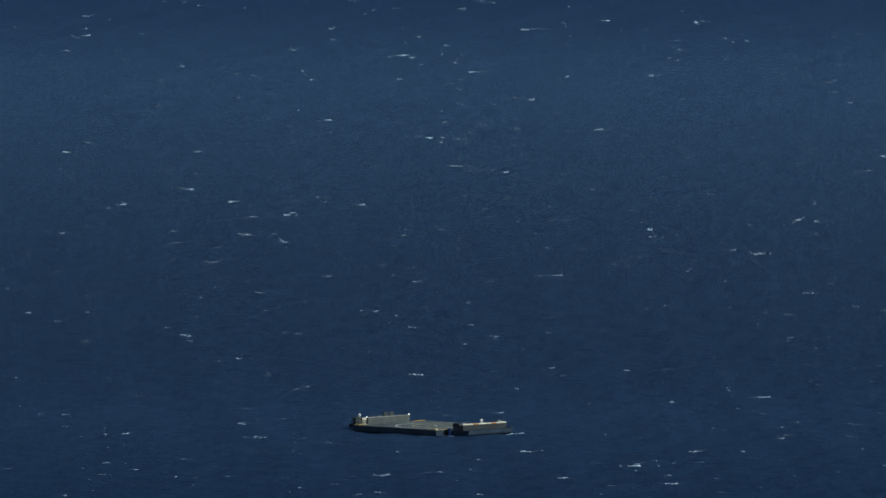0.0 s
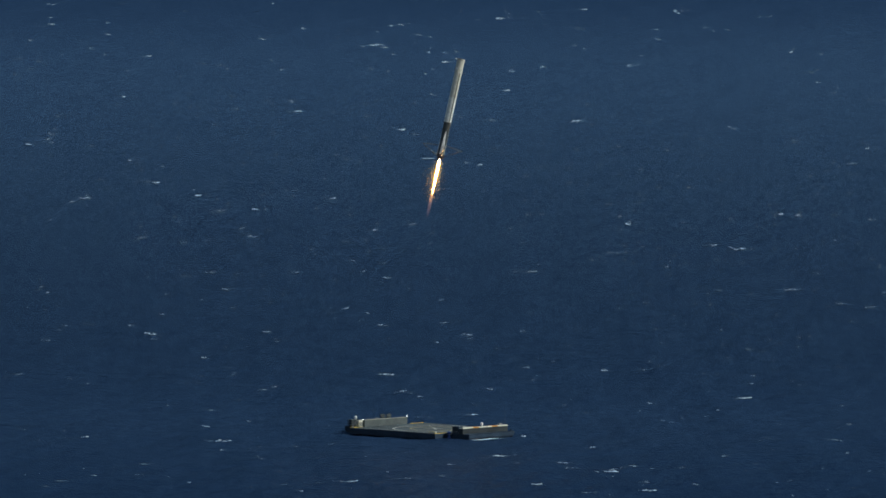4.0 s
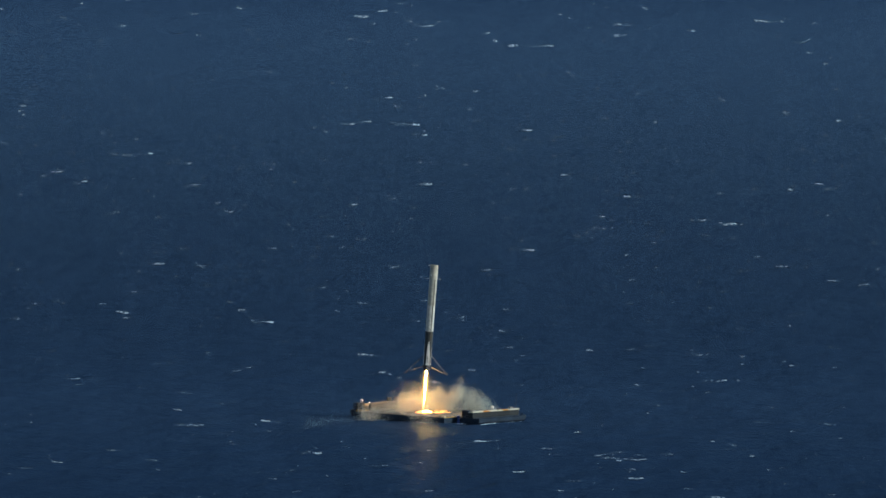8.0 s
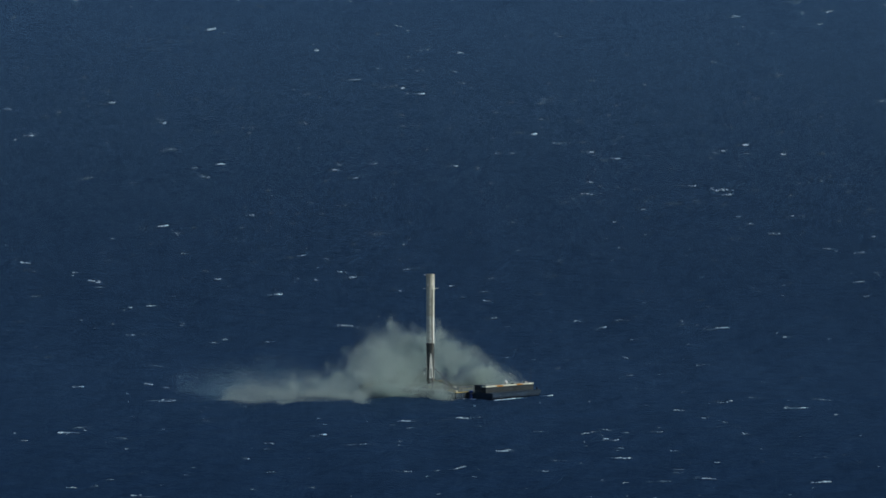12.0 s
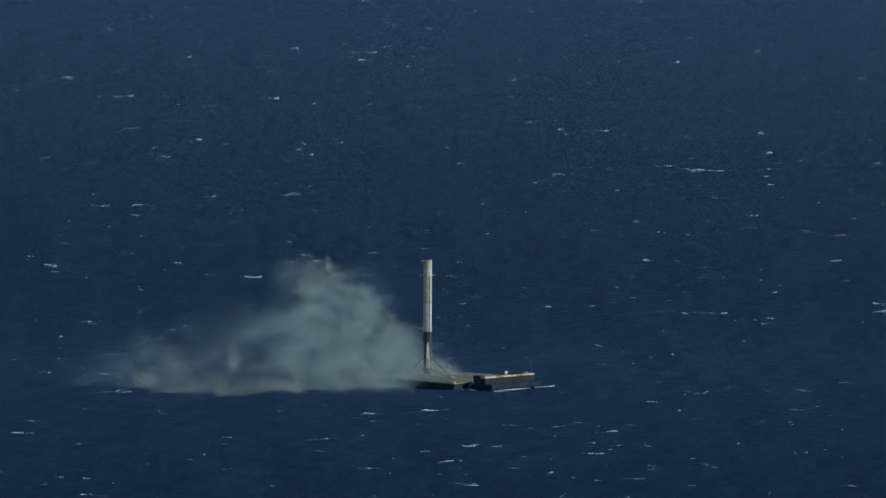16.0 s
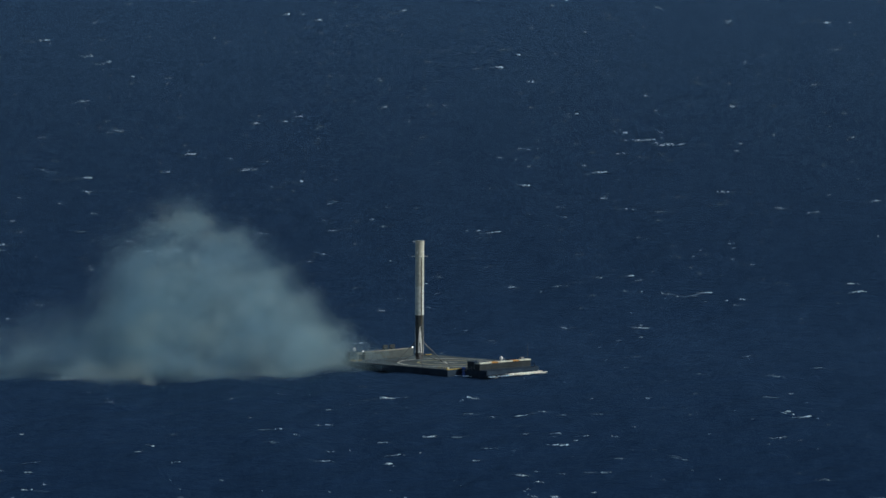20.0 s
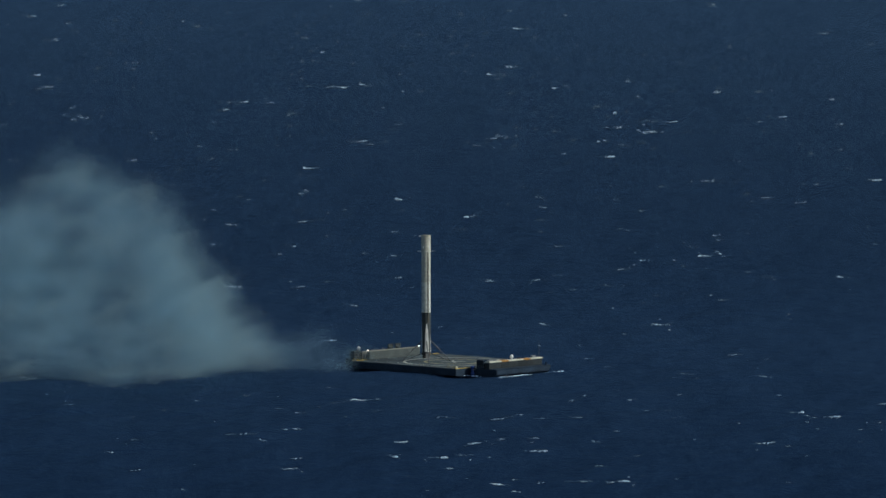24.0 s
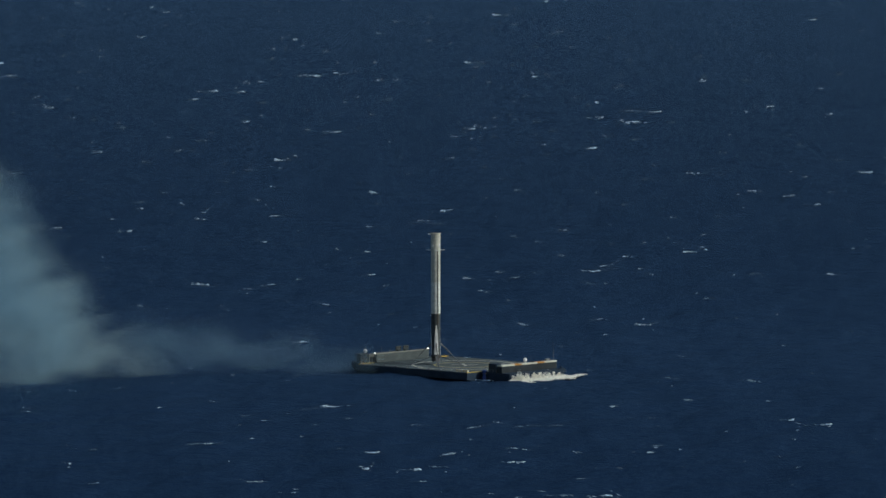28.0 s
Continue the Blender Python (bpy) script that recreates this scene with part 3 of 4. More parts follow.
    for u, h, r in ((0.565, 3.0, 0.045), (0.985, 6.8, 0.065), (0.93, 1.6, 0.05)):
        m = part("antenna_mast", bar((CA - 2.0, lerp(u), roof), (CA - 2.0, lerp(u), roof + h), r, 8, None, r * 0.6), GALV, ship)
        part("mast_foot", box((CA - 2.3, lerp(u) - 0.3, roof), (CA - 1.7, lerp(u) + 0.3, roof + 0.12)), GALV, m)
    part("roof_box", box((CA - 2.6, lerp(0.84), roof), (CA - 1.4, lerp(0.9), roof + 0.9), 0.05), GALV, ship)
    part("roof_box", box((CA - 2.4, lerp(0.585), roof), (CA - 1.4, lerp(0.615), roof + 0.5), 0.05), WALL_DARK, ship)
    part("roof_box", box((CA - 2.6, lerp(0.02), roof), (CA - 1.6, lerp(0.1), roof + 0.5), 0.05), GALV, ship)

    # corner equipment by the blast wall
    t0, t1, u0, u1 = D0 - 3.6, D0 - 0.6, W0 + 1.9, W0 + 6.4
    tower = on_deck("equipment_tower", box((t0, u0, DECK), (t1, u1, DECK + 0.25), 0.03), WALL_DARK, "dark open-framed equipment tower at the deck corner", "tower")
    for a in (t0 + 0.12, t1 - 0.12):
        for b in (u0 + 0.12, (u0 + u1) / 2, u1 - 0.12):
            part("tower_post", box((a - 0.12, b - 0.12, DECK + 0.25), (a + 0.12, b + 0.12, DECK + 3.7), 0.02), WALL_DARK, tower)
    for z in (1.5, 2.7, 3.7):
        part("tower_floor", box((t0, u0, DECK + z), (t1, u1, DECK + z + 0.2), 0.03), WALL_GREY, tower)
    for b, w, z, h, mat in ((u0 + 0.4, 1.5, 0.25, 1.1, HULL), (u0 + 2.3, 1.6, 0.25, 1.0, WALL_DARK), (u0 + 0.3, 1.3, 1.7, 0.8, WALL_DARK), (u0 + 2.0, 2.1, 1.7, 0.9, HULL), (u0 + 0.5, 3.2, 2.9, 0.7, HULL)):
        part("tower_unit", box((t0 + 0.5, b, DECK + z), (t1 - 0.35, b + w, DECK + z + h), 0.05), mat, tower)
    part("tower_brace", bar((t1, u0 + 0.1, DECK + 0.3), (t1, (u0 + u1) / 2, DECK + 2.6), 0.07, 8), GALV, tower)
    part("tower_brace", bar((t1, u1 - 0.1, DECK + 0.3), (t1, (u0 + u1) / 2, DECK + 2.6), 0.07, 8), GALV, tower)
    dome(D0 - 1.6, W0 + 5.6, DECK + 3.9, 0.85, 1.7)
    cab = on_deck("equipment_cabinet", box((D0 - 2.6, W0 + 6.8, DECK), (D0 - 0.5, W0 + 9.6, DECK + 3.3), 0.06), CREAM, "cream-painted steel cabinet beside the grey blast wall", "cabinet")
    for y in (7.1, 8.5):
        part("cabinet_door", box((D0 - 0.5, W0 + y, DECK + 0.3), (D0 - 0.44, W0 + y + 1.0, DECK + 2.4)), WALL_GREY, cab)
    for b in (W0 + 9.7, wb1 - 0.4):
        fl = part("floodlight", box((D0 - 0.5, b - 0.25, DECK + 3.6), (D0 - 0.2, b + 0.18, DECK + 3.95), 0.04), LAMP, ship, "lit white floodlight")
        part("lamp_post", bar((D0 - 0.6, b, DECK + 3.1), (D0 - 0.6, b, DECK + 3.8), 0.06, 8), GALV, fl)
    # frames and fittings on the wall's top
    top = DECK + 3.42
    for u in (0.45, 0.59):
        b = wb0 + (wb1 - wb0) * u
        fr = bmesh.new()
        for db in (0.0, 2.5):
            add_box(fr, (D0 - 2.4, b + db - 0.15, top), (D0 - 2.1, b + db + 0.15, top + 2.0))
        for z in (0.9, 1.75):
            add_box(fr, (D0 - 2.4, b, top + z), (D0 - 2.1, b + 2.5, top + z + 0.28))
        rack = part("rack_frame", fr, WALL_GREY, ship)
        part("rack_back", box((D0 - 2.75, b - 0.1, top), (D0 - 2.45, b + 2.6, top + 1.95), 0.04), WALL_DARK, rack)
        part("rack_box", box((D0 - 2.35, b + 0.4, top), (D0 - 1.7, b + 2.1, top + 0.75), 0.04), WALL_DARK, rack)
    for u, h in ((0.3, 1.1), (0.33, 0.6), (0.1, 0.5), (0.8, 0.4)):
        b = wb0 + (wb1 - wb0) * u
        part("vent_pipe", bar((D0 - 1.4, b, top), (D0 - 1.4, b, top + h), 0.14, 8), GALV, ship)
    for a, b, h in ((D0 - 5, W0 + 9, 6.2), (D0 - 6.5, W0 + 10, 5.4), (D0 - 9, wb0 + 12, 5.0)):
        part("whip_antenna", bar((a, max(b, B0 + 1), DECK), (a, max(b, B0 + 1), DECK + h), 0.06, 6), GALV, ship)
    # containers behind the blast wall
    for k in range(3):
        on_deck("container", box((D0 - 11.0, B0 + 4 + 8 * k, DECK), (D0 - 5.0, B0 + 10 + 8 * k, DECK + 2.6), 0.06), (WALL_DARK, WALL_GREY, WALL_DARK)[k], "%s steel container behind the blast wall" % ("dark", "grey", "dark")[k], "container", "containers behind the blast wall")
    part("edge_coaming", box((D0 + 0.2, W0 + 0.02, DECK + 0.004), (D1 - 1.0, W0 + 0.3, DECK + 0.22), 0.03), GALV, ship)
    # bollards along the deck edge
    post = lathe([(0, 0), (0.22, 0), (0.22, 0.6), (0.32, 0.65), (0.32, 0.8), (0, 0.8)], 12)
    first = part("bollard", post, GALV, ship, "small grey steel bollard")
    spots = [(D0 + 1.6 + 6 * k, W0 + 0.5) for k in range(10)]
    for i, (a, b) in enumerate(spots):
        ob = first if i == 0 else new("bollard", first.data)
        ob.parent, ob.location = ship, (a, b, DECK)


build_ship()

# ---- water thrown up by the hull ----
def lumps(rng, count, place, lo, hi):
    vs = []
    for k in range(count):
        r = rng.uniform(lo, hi)
        vs.append(ICO_V * (r * rng.uniform(0.9, 2.2), r * rng.uniform(0.7, 1.6), r * rng.uniform(0.25, 0.7)) * rng.uniform(0.65, 1.3, (12, 1)) + place(rng))
    f = [ICO_F + 12 * k for k in range(count)]
    return np.concatenate(vs), np.concatenate(f)


def specks(rng, count, place, size):
    c = np.array([place(rng) for _ in range(count)])
    v = (c[:, None, :] + rng.normal(0, size, (count, 3, 3))).reshape(-1, 3)
    return v, np.arange(3 * count).reshape(-1, 3)


def to_world(a, b, z):
    p = SHIP @ Vector((a, b, z))
    return (p.x, p.y, p.z)


def bow_wash(seed, b0, b1, far, tall, dense, tongue=0.0, off=-0.3):
    """Broken white water spreading from the ship's end, with spray and run-off above it."""
    rng = np.random.RandomState(seed)

    def flat(r):
        if r.uniform() < tongue:
            u = r.uniform()
            return to_world(A1 + 3 + max(off, 0) * 1.6 + 2.5 * math.sin(u * 5) + r.normal(0, 0.9), 6 + 25 * u, r.uniform(0.1, 0.35))
        while True:
            u, b = r.uniform() ** 1.4, r.uniform(b0, b1)
            edge = 0.55 + 0.3 * math.sin(b * 0.55 + seed) + 0.25 * math.sin(b * 1.3 + 2 * seed)
            if u < edge:
                break
        return to_world(A1 + off + far * 2.2 * u, b + r.normal(0, 0.6), r.uniform(0.05, 0.3) + 0.5 * (1 - u) ** 4)

    runs = rng.uniform(max(b0, B0 + 0.5), min(b1, B1 - 1), 34)
    drops = tall * rng.uniform(0.2, 1.0, 34) ** 1.3

    def up(r):
        k = r.randint(34)
        b, h = runs[k] + r.normal(0, 0.25), drops[k]
        return to_world(A1 + 0.1 + abs(r.normal(0, 0.5)), b, h * r.uniform(0, 1) ** 1.2)

    v1, f1 = lumps(rng, int(2300 * dense), flat, 0.10, 0.46)
    v2, f2 = specks(rng, int(16000 * dense), up, 0.075)
    me = soup("bow_wash", np.concatenate((v1, v2)), f1.tolist() + (f2 + len(v1)).tolist(), [WASH])
    return tagged(new("bow_wash", me), "white broken water thrown up at the ship's end", "foam", kind="stuff")


def bow_surge(seed, b0, b1, tall, deep, count, mist, lean=0.0):
    """A breaking heap of white water against the ship's end, with torn top and mist above it."""
    rng = np.random.RandomState(seed)

    def height(b):
        u = (b - b0) / (b1 - b0)
        edge = min(1.0, 5 * u, 4 * (1 - u))
        return tall * max(edge, 0.05) * (0.62 + 0.22 * math.sin(b * 0.5 + seed) + 0.16 * math.sin(b * 1.37 + 2 * seed) + lean * (u - 0.5))

    def heap(r):
        b, v = r.uniform(b0, b1), r.uniform()
        a = A1 + 0.4 + deep * v + 0.5 * math.sin(b * 0.9)
        return to_world(a, b, height(b) * (1 - v ** 1.4) * r.uniform(0.35, 1.0))

    def skirt(r):
        b = r.uniform(b0 - 1.5, b1 + 4)
        return to_world(A1 + deep * (0.5 + 3.0 * r.uniform() ** 1.6) + r.normal(0, 0.5), b, r.uniform(0.0, 0.35))

    def air(r):
        b = np.clip(r.normal((b0 + b1) / 2 - 5, (b1 - b0) * 0.24), b0, b1)
        return to_world(A1 + deep * r.uniform(0, 0.8), b, height(b) * (0.8 + abs(r.normal(0, 0.35))))

    v1, f1 = lumps(rng, count, heap, 0.14, 0.5)
    v2, f2 = lumps(rng, count, skirt, 0.12, 0.4)
    v3, f3 = specks(rng, int(9000 * mist), air, 0.085)
    me = soup("bow_surge", np.concatenate((v1, v2, v3)), f1.tolist() + (f2 + len(v1)).tolist() + (f3 + len(v1) + len(v2)).tolist(), [WASH])
    return tagged(new("bow_surge", me), "heap of white breaking water at the ship's bow", "foam", kind="stuff")


wash = [(bow_wash(51, -14, 24, 3.4, 2.0, 0.9, 0.1), (2.0, 2.7, 3.6, 4.4)), (bow_wash(52, -12, 26, 2.6, 1.2, 0.7, 0.2), (5.4, 6.1, 7.4, 8.3)),
        (bow_wash(53, 2, 22, 1.6, 0.7, 0.3), (18.8, 19.6, 21.2, 22.0)), (bow_surge(54, 8, 22, 2.6, 3.0, 1100, 0.6, 0.3), (24.9, 25.5, 26.8, 27.8)),
        (bow_surge(55, -9, 24, 3.2, 4.5, 2600, 0.6), (25.4, 26.0, 27.0, 30.4)),
        (bow_surge(56, -11, 6, 3.4, 3.0, 900, 1.6), (26.1, 26.9, 27.3, 29.5)), (bow_wash(57, -11, 19, 4.6, 3.0, 1.5, 0.2), (26.9, 27.7, 28.0, 29.0))]


def hull_line():
    """Thin ragged foam along the waterline."""
    rng = np.random.RandomState(61)

    def near(r):
        u = r.uniform()
        if u < 0.5:
            return to_world(r.choice((-20, 5, 30, 38)) + r.normal(0, 3), B0 - 1.5 - abs(r.normal(0, 0.8)), 0.15)
        return to_world(A1 + abs(r.normal(0, 0.8)), r.uniform(B0, B1 + 8), 0.15)

    v, f = lumps(rng, 110, near, 0.15, 0.5)
    me = soup("hull_foam", v, f, [FOAM])
    return tagged(new("hull_foam", me), "thin white foam line along the hull's waterline", "foam", kind="stuff")


hull_foam = hull_line()

# ---- the rocket stage ----
R = 1.83
rocket = tagged(new("rocket_stage"), "tall white rocket stage with sooty black lower section", "rocket")
legs, struts = [], []


def build_rocket():
    part("lower_tank", lathe([(R, -0.9), (R, 16.2)], 48), SOOT, rocket, "soot-blackened lower tank", True)
    part("upper_tank", lathe([(R, 16.2), (R + 0.004, 16.3), (R + 0.004, 28.6)], 48), TANK_WHITE, rocket, "", True)
    part("oxygen_tank", lathe([(R + 0.004, 28.6), (R + 0.012, 28.7), (R + 0.012, 41.0)], 48), TANK_CREAM, rocket, "smoke-yellowed upper tank", True)
    for z in (16.2, 28.6, 34.8, 41.0):
        part("weld_band", lathe([(R, z - 0.12), (R + 0.05, z - 0.1), (R + 0.05, z + 0.1), (R, z + 0.12)], 48), TANK_CREAM, rocket)
    part("top_ring", lathe([(R - 0.1, 47.4), (R + 0.12, 47.3), (R + 0.2, 47.75), (R - 0.1, 47.8)], 48), INTERSTAGE, rocket)
    part("vent_pod", box((-R - 1.1, -0.25, 47.2), (-R + 0.1, 0.25, 47.6), 0.05), WHITE, rocket)
    for k in range(4):
        part("thruster_pod", box((R - 0.1, -0.3, 42.4), (R + 0.28, 0.3, 43.4), 0.06, Matrix.Rotation(math.pi / 2 * k + 0.9, 4, "Z")), FIN, rocket)
    part("interstage", lathe([(R + 0.02, 41.0), (R + 0.06, 41.1), (R + 0.06, 47.6), (R - 0.1, 47.6), (R - 0.1, 46.0), (0, 45.5)], 48), INTERSTAGE, rocket, "smoke-stained interstage with an open top")
    part("raceway", box((0.70, -R - 0.06, 12.0), (1.02, -R + 0.5, 40.8), 0.04), RACEWAY, rocket)
    part("engine_skirt", lathe([(0, -1.4), (R - 0.1, -1.45), (R + 0.05, -1.2), (R + 0.08, -0.4), (R, -0.2)], 48), ENGINE, rocket)
    noz = [(0.22, 0.5), (0.25, 0.2), (0.4, -0.3), (0.5, -0.75), (0.47, -0.75), (0.36, -0.3), (0.2, 0.2)]
    for k in range(9):
        r, a = (0, 0) if k == 8 else (1.25, math.pi / 4 * k + 0.39)
        part("engine_nozzle", lathe(noz, 20, None, Matrix.Translation((r * math.cos(a), r * math.sin(a), -1.8))), ENGINE, rocket)
    for k in range(4):
        a = math.pi / 2 * k + 0.1
        m = Matrix.Rotation(a, 4, "Z")
        bm = box((R, -0.12, 41.0), (R + 0.35, 0.12, 41.3), 0.02, m)
        for i in range(6):
            add_box(bm, (R + 0.35 + i * 0.27, -0.6, 41.1), (R + 0.39 + i * 0.27, 0.6, 41.25), 0, m)
        for i in range(5):
            add_box(bm, (R + 0.35, -0.6 + i * 0.29, 41.1), (R + 1.75, -0.56 + i * 0.29, 41.25), 0, m)
        part("grid_fin", bm, FIN, rocket)
        # clean wedge of tank wall where the stowed leg kept the soot off
        bay = bmesh.new()
        za = math.pi / 2 * k + radians(6)
        for z0, z1, w0, w1 in ((0.0, 5.0, 0.50, 0.42), (5.0, 9.0, 0.42, 0.26), (9.0, 11.5, 0.26, 0.06)):
            grid = [[bay.verts.new(((R + 0.02) * math.cos(za + w * q), (R + 0.02) * math.sin(za + w * q), z)) for q in (-1, -0.5, 0, 0.5, 1)] for z, w in ((z0, w0), (z1, w1))]
            for q in range(4):
                bay.faces.new((grid[0][q], grid[0][q + 1], grid[1][q + 1], grid[1][q]))
        part("leg_bay", bay, LEG_WHITE, rocket, "pale clean wedge left by the stowed leg", True)
        # landing leg: a tapered panel on a hinge, and the telescoping strut
        az = math.pi / 2 * k + radians(6)
        leg_bm = bmesh.new()
        for z0, z1, w0, w1, d0, d1 in ((0.0, 4.5, 0.6, 0.4, 0.30, 0.25), (4.5, 8.7, 0.4, 0.2, 0.25, 0.14)):
            vs = [leg_bm.verts.new((d, w, z)) for z, ww, dd in ((z0, w0, d0), (z1, w1, d1)) for d, w in ((0, -ww), (0, ww), (dd, ww * 0.5), (dd, -ww * 0.5))]
            for q in ((0, 1, 5, 4), (1, 2, 6, 5), (2, 3, 7, 6), (3, 0, 4, 7), (0, 3, 2, 1), (4, 5, 6, 7)):
                leg_bm.faces.new([vs[i] for i in q])
        bmesh.ops.recalc_face_normals(leg_bm, faces=leg_bm.faces)
        leg = part("landing_leg", leg_bm, CARBON, rocket)
        part("foot", box((-0.1, -0.35, 8.6), (0.3, 0.35, 8.95), 0.06), STRUT, leg)
        legs.append((leg, az))
        st = part("leg_strut", bar((0, 0, 0), (0, 0, 6.0), 0.25, 12), STRUT, rocket)
        tube = part("inner_tube", bar((0, 0, 5.6), (0, 0, 11.6), 0.17, 12), STRUT, st)
        struts.append((st, tube, az))


build_rocket()


def leg_pose(az, r, z, fold):
    """fold in degrees from upright along the body."""
    return Matrix.Rotation(az, 4, "Z") @ Matrix.Translation((r, 0, z)) @ Matrix.Rotation(radians(fold), 4, "Y")


# flame under the centre engine
FLAME_CORE = glowing("white_hot_flame", (1.0, 0.46, 0.13), (1.0, 0.38, 0.10), 900.0, -2, -16, 1.0, 0.25)
FLAME_SHEATH = glowing("golden_flame", (1.0, 0.74, 0.24), (1.0, 0.60, 0.16), 5.0, 0, -18, 0.24, 0.10)
# halo shells: soft glow round the flame drawn as emissive gas
FLAME_HALO = glowing("flame_halo", (1.0, 0.64, 0.14), (1.0, 0.52, 0.11), 5.0, 0, -19, 0.07, 0.02)
FLAME_TAIL = glowing("pink_flame_tail", (0.92, 0.54, 0.42), (0.62, 0.40, 0.44), 0.85, -12, -30, 0.24, 0.0)
flame = part("flame", lathe([(0, 0.2), (0.24, 0), (0.32, -2), (0.36, -5), (0.32, -9), (0.2, -13.2), (0, -17.0)], 24), FLAME_CORE, rocket, "white-hot rocket flame", True)
for swell_by, mat in ((0.6, FLAME_SHEATH), (0.85, FLAME_HALO), (1.15, FLAME_HALO)):
    part("flame_sheath", lathe([(0, 0.3), (0.45 * swell_by, -0.1), (0.75 * swell_by, -2), (0.92 * swell_by, -5), (0.85 * swell_by, -9), (0.5 * swell_by, -14.2), (0, -17.6 - swell_by)], 24), mat, flame, "soft golden flame edge", True)
part("flame_tail", lathe([(0, -13), (0.5, -15), (0.8, -18), (0.75, -22), (0.5, -27), (0, -32)], 20), FLAME_TAIL, flame, "faint pink flame tail", True)


def flame_glow(seed, count, wide, length, size):
    """Emissive specks imitate the flame's bloom, crowded at its axis and thinning outwards."""
    rng = np.random.RandomState(seed)
    z = -length * rng.beta(1.6, 2.0, count)
    r = np.abs(rng.normal(0, 1, count)) * wide * (0.45 + 0.75 * np.sin(np.pi * np.clip(-z / length, 0, 1) ** 0.7))
    a = rng.uniform(0, 2 * np.pi, count)
    c = np.stack((r * np.cos(a), r * np.sin(a), z), -1)
    v = (c[:, None, :] + rng.normal(0, size, (count, 3, 3))).reshape(-1, 3)
    ob = new("flame_glow", soup("flame_glow", v, np.arange(3 * count).reshape(-1, 3), [BLOOM_SPECKS]))
    ob.parent = flame
    return tagged(ob, "soft golden bloom imitated by glowing specks")


# speck glow stands in for the bloom of the bright flame
BLOOM_SPECKS = glowing("bloom_specks", (1.0, 0.64, 0.15), (1.0, 0.50, 0.11), 2.4, 0, -18, 1.0, 1.0)
BLOOM_SPECKS.cycles.emission_sampling = "NONE"
flame_glow(77, 30000, 0.85, 19.0, 0.026)
flame_glow(78, 22000, 2.3, 22.0, 0.022)
# burning gas spreading where the flame meets the deck
FIRE = glowing("deck_fire", (1.0, 0.45, 0.14), (1.0, 0.37, 0.10), 105.0, 0, 2.6, 1.0, 0.5)
FIRE_VEIL = glowing("deck_fire_veil", (1.0, 0.50, 0.13), (1.0, 0.36, 0.08), 1.6, 0, 3.4, 0.22, 0.03)

# glowing sheets added over the deck to light the smoke more evenly
GLOW_SHEET = glowing("deck_glow_sheet", (1.0, 0.38, 0.08), (1.0, 0.32, 0.06), 26.0, 0, 1.8, 0.11, 0.02)


def fire_mound(seed, count, reach, lift):
    rng = np.random.RandomState(seed)
    bm = bmesh.new()
    for k in range(count):
        a, r = rng.uniform(0, 6.283), reach * rng.uniform(0, 1) ** 0.8
        q = rng.uniform(0.7, 1.5)
        m = Matrix.Translation((r * math.cos(a), r * math.sin(a), 0.2)) @ Matrix.Diagonal((q * 1.8, q * 1.8, q * lift * rng.uniform(0.6, 1.6) * (1.15 - r / (reach * 1.1)), 1))
        bmesh.ops.create_icosphere(bm, subdivisions=2, radius=1.0, matrix=m)
    return bm


def build_splash():
    base = tagged(new("deck_fire"), "yellow-orange fire spreading over the deck", "fire")
    bed = link("fire_bed", fire_mound(71, 26, 5.5, 1.9), FIRE, base, "white-hot bed of the fire", True)
    for seed in (72, 73):
        link("fire_tongue", fire_mound(seed, 7, 6.5, 2.6), FIRE_VEIL, bed, "thin yellow tongues of fire", True)
    for seed in (75, 76):
        link("glow_sheet", fire_mound(seed, 14, 11.0, 0.5), GLOW_SHEET, base, "low orange glow sheet added to light the smoke", True)
    return base, bed


deck_fire, fire_bed = build_splash()


# ---- smoke ----
def flake_cloud(seed, count, radius, size, mat=SMOKE, stir=0.16, crisp=0.75):
    """A billow of fine specks in a few overlapping lobes stirred by eddies; a share of them fills the lobes to a clear edge."""
    rng = np.random.RandomState(seed)
    lobes = rng.normal(0, 0.32 * radius, (9, 3))
    wide = radius * rng.uniform(0.18, 0.36, 9)
    pick = rng.choice(9, count, p=wide ** 2.6 / (wide ** 2.6).sum())
    way = rng.normal(0, 1, (count, 3))
    ball = way / np.linalg.norm(way, axis=1)[:, None] * (1.7 * rng.uniform(0, 1, count) ** 0.36)[:, None]
    c = lobes[pick] + np.where(rng.uniform(size=(count, 1)) < crisp, ball, np.clip(way, -2.2, 2.2)) * wide[pick][:, None]
    for k in range(7):
        w = rng.normal(0, 1, 3) * (1.0 + 0.5 * k) / radius
        c = c + np.sin(c @ w + rng.uniform(0, 6.3))[:, None] * rng.normal(0, stir, 3) * radius / (1.5 + 0.5 * k)
    v = (c[:, None, :] + rng.normal(0, size, (count, 3, 3))).reshape(-1, 3)
    return soup("smoke_puff", v, np.arange(3 * count).reshape(-1, 3), [mat])


DENSE = [flake_cloud(30 + k, 34000, 9.0, 0.037) for k in range(7)]
THIN = [flake_cloud(40 + k, 34000, 14.0, 0.039, SMOKE, 0.16, 0.45) for k in range(5)]
BLUISH = [flake_cloud(60 + k, 32000, 14.0, 0.039, SPENT, 0.16, 0.4) for k in range(5)]
HAZY = [flake_cloud(90 + k, 38000, 20.0, 0.043, HAZE, 0.16, 0.3) for k in range(3)]
VEIL = [flake_cloud(95 + k, 9000, 20.0, 0.045, HAZE, 0.16, 0.0) for k in range(2)]
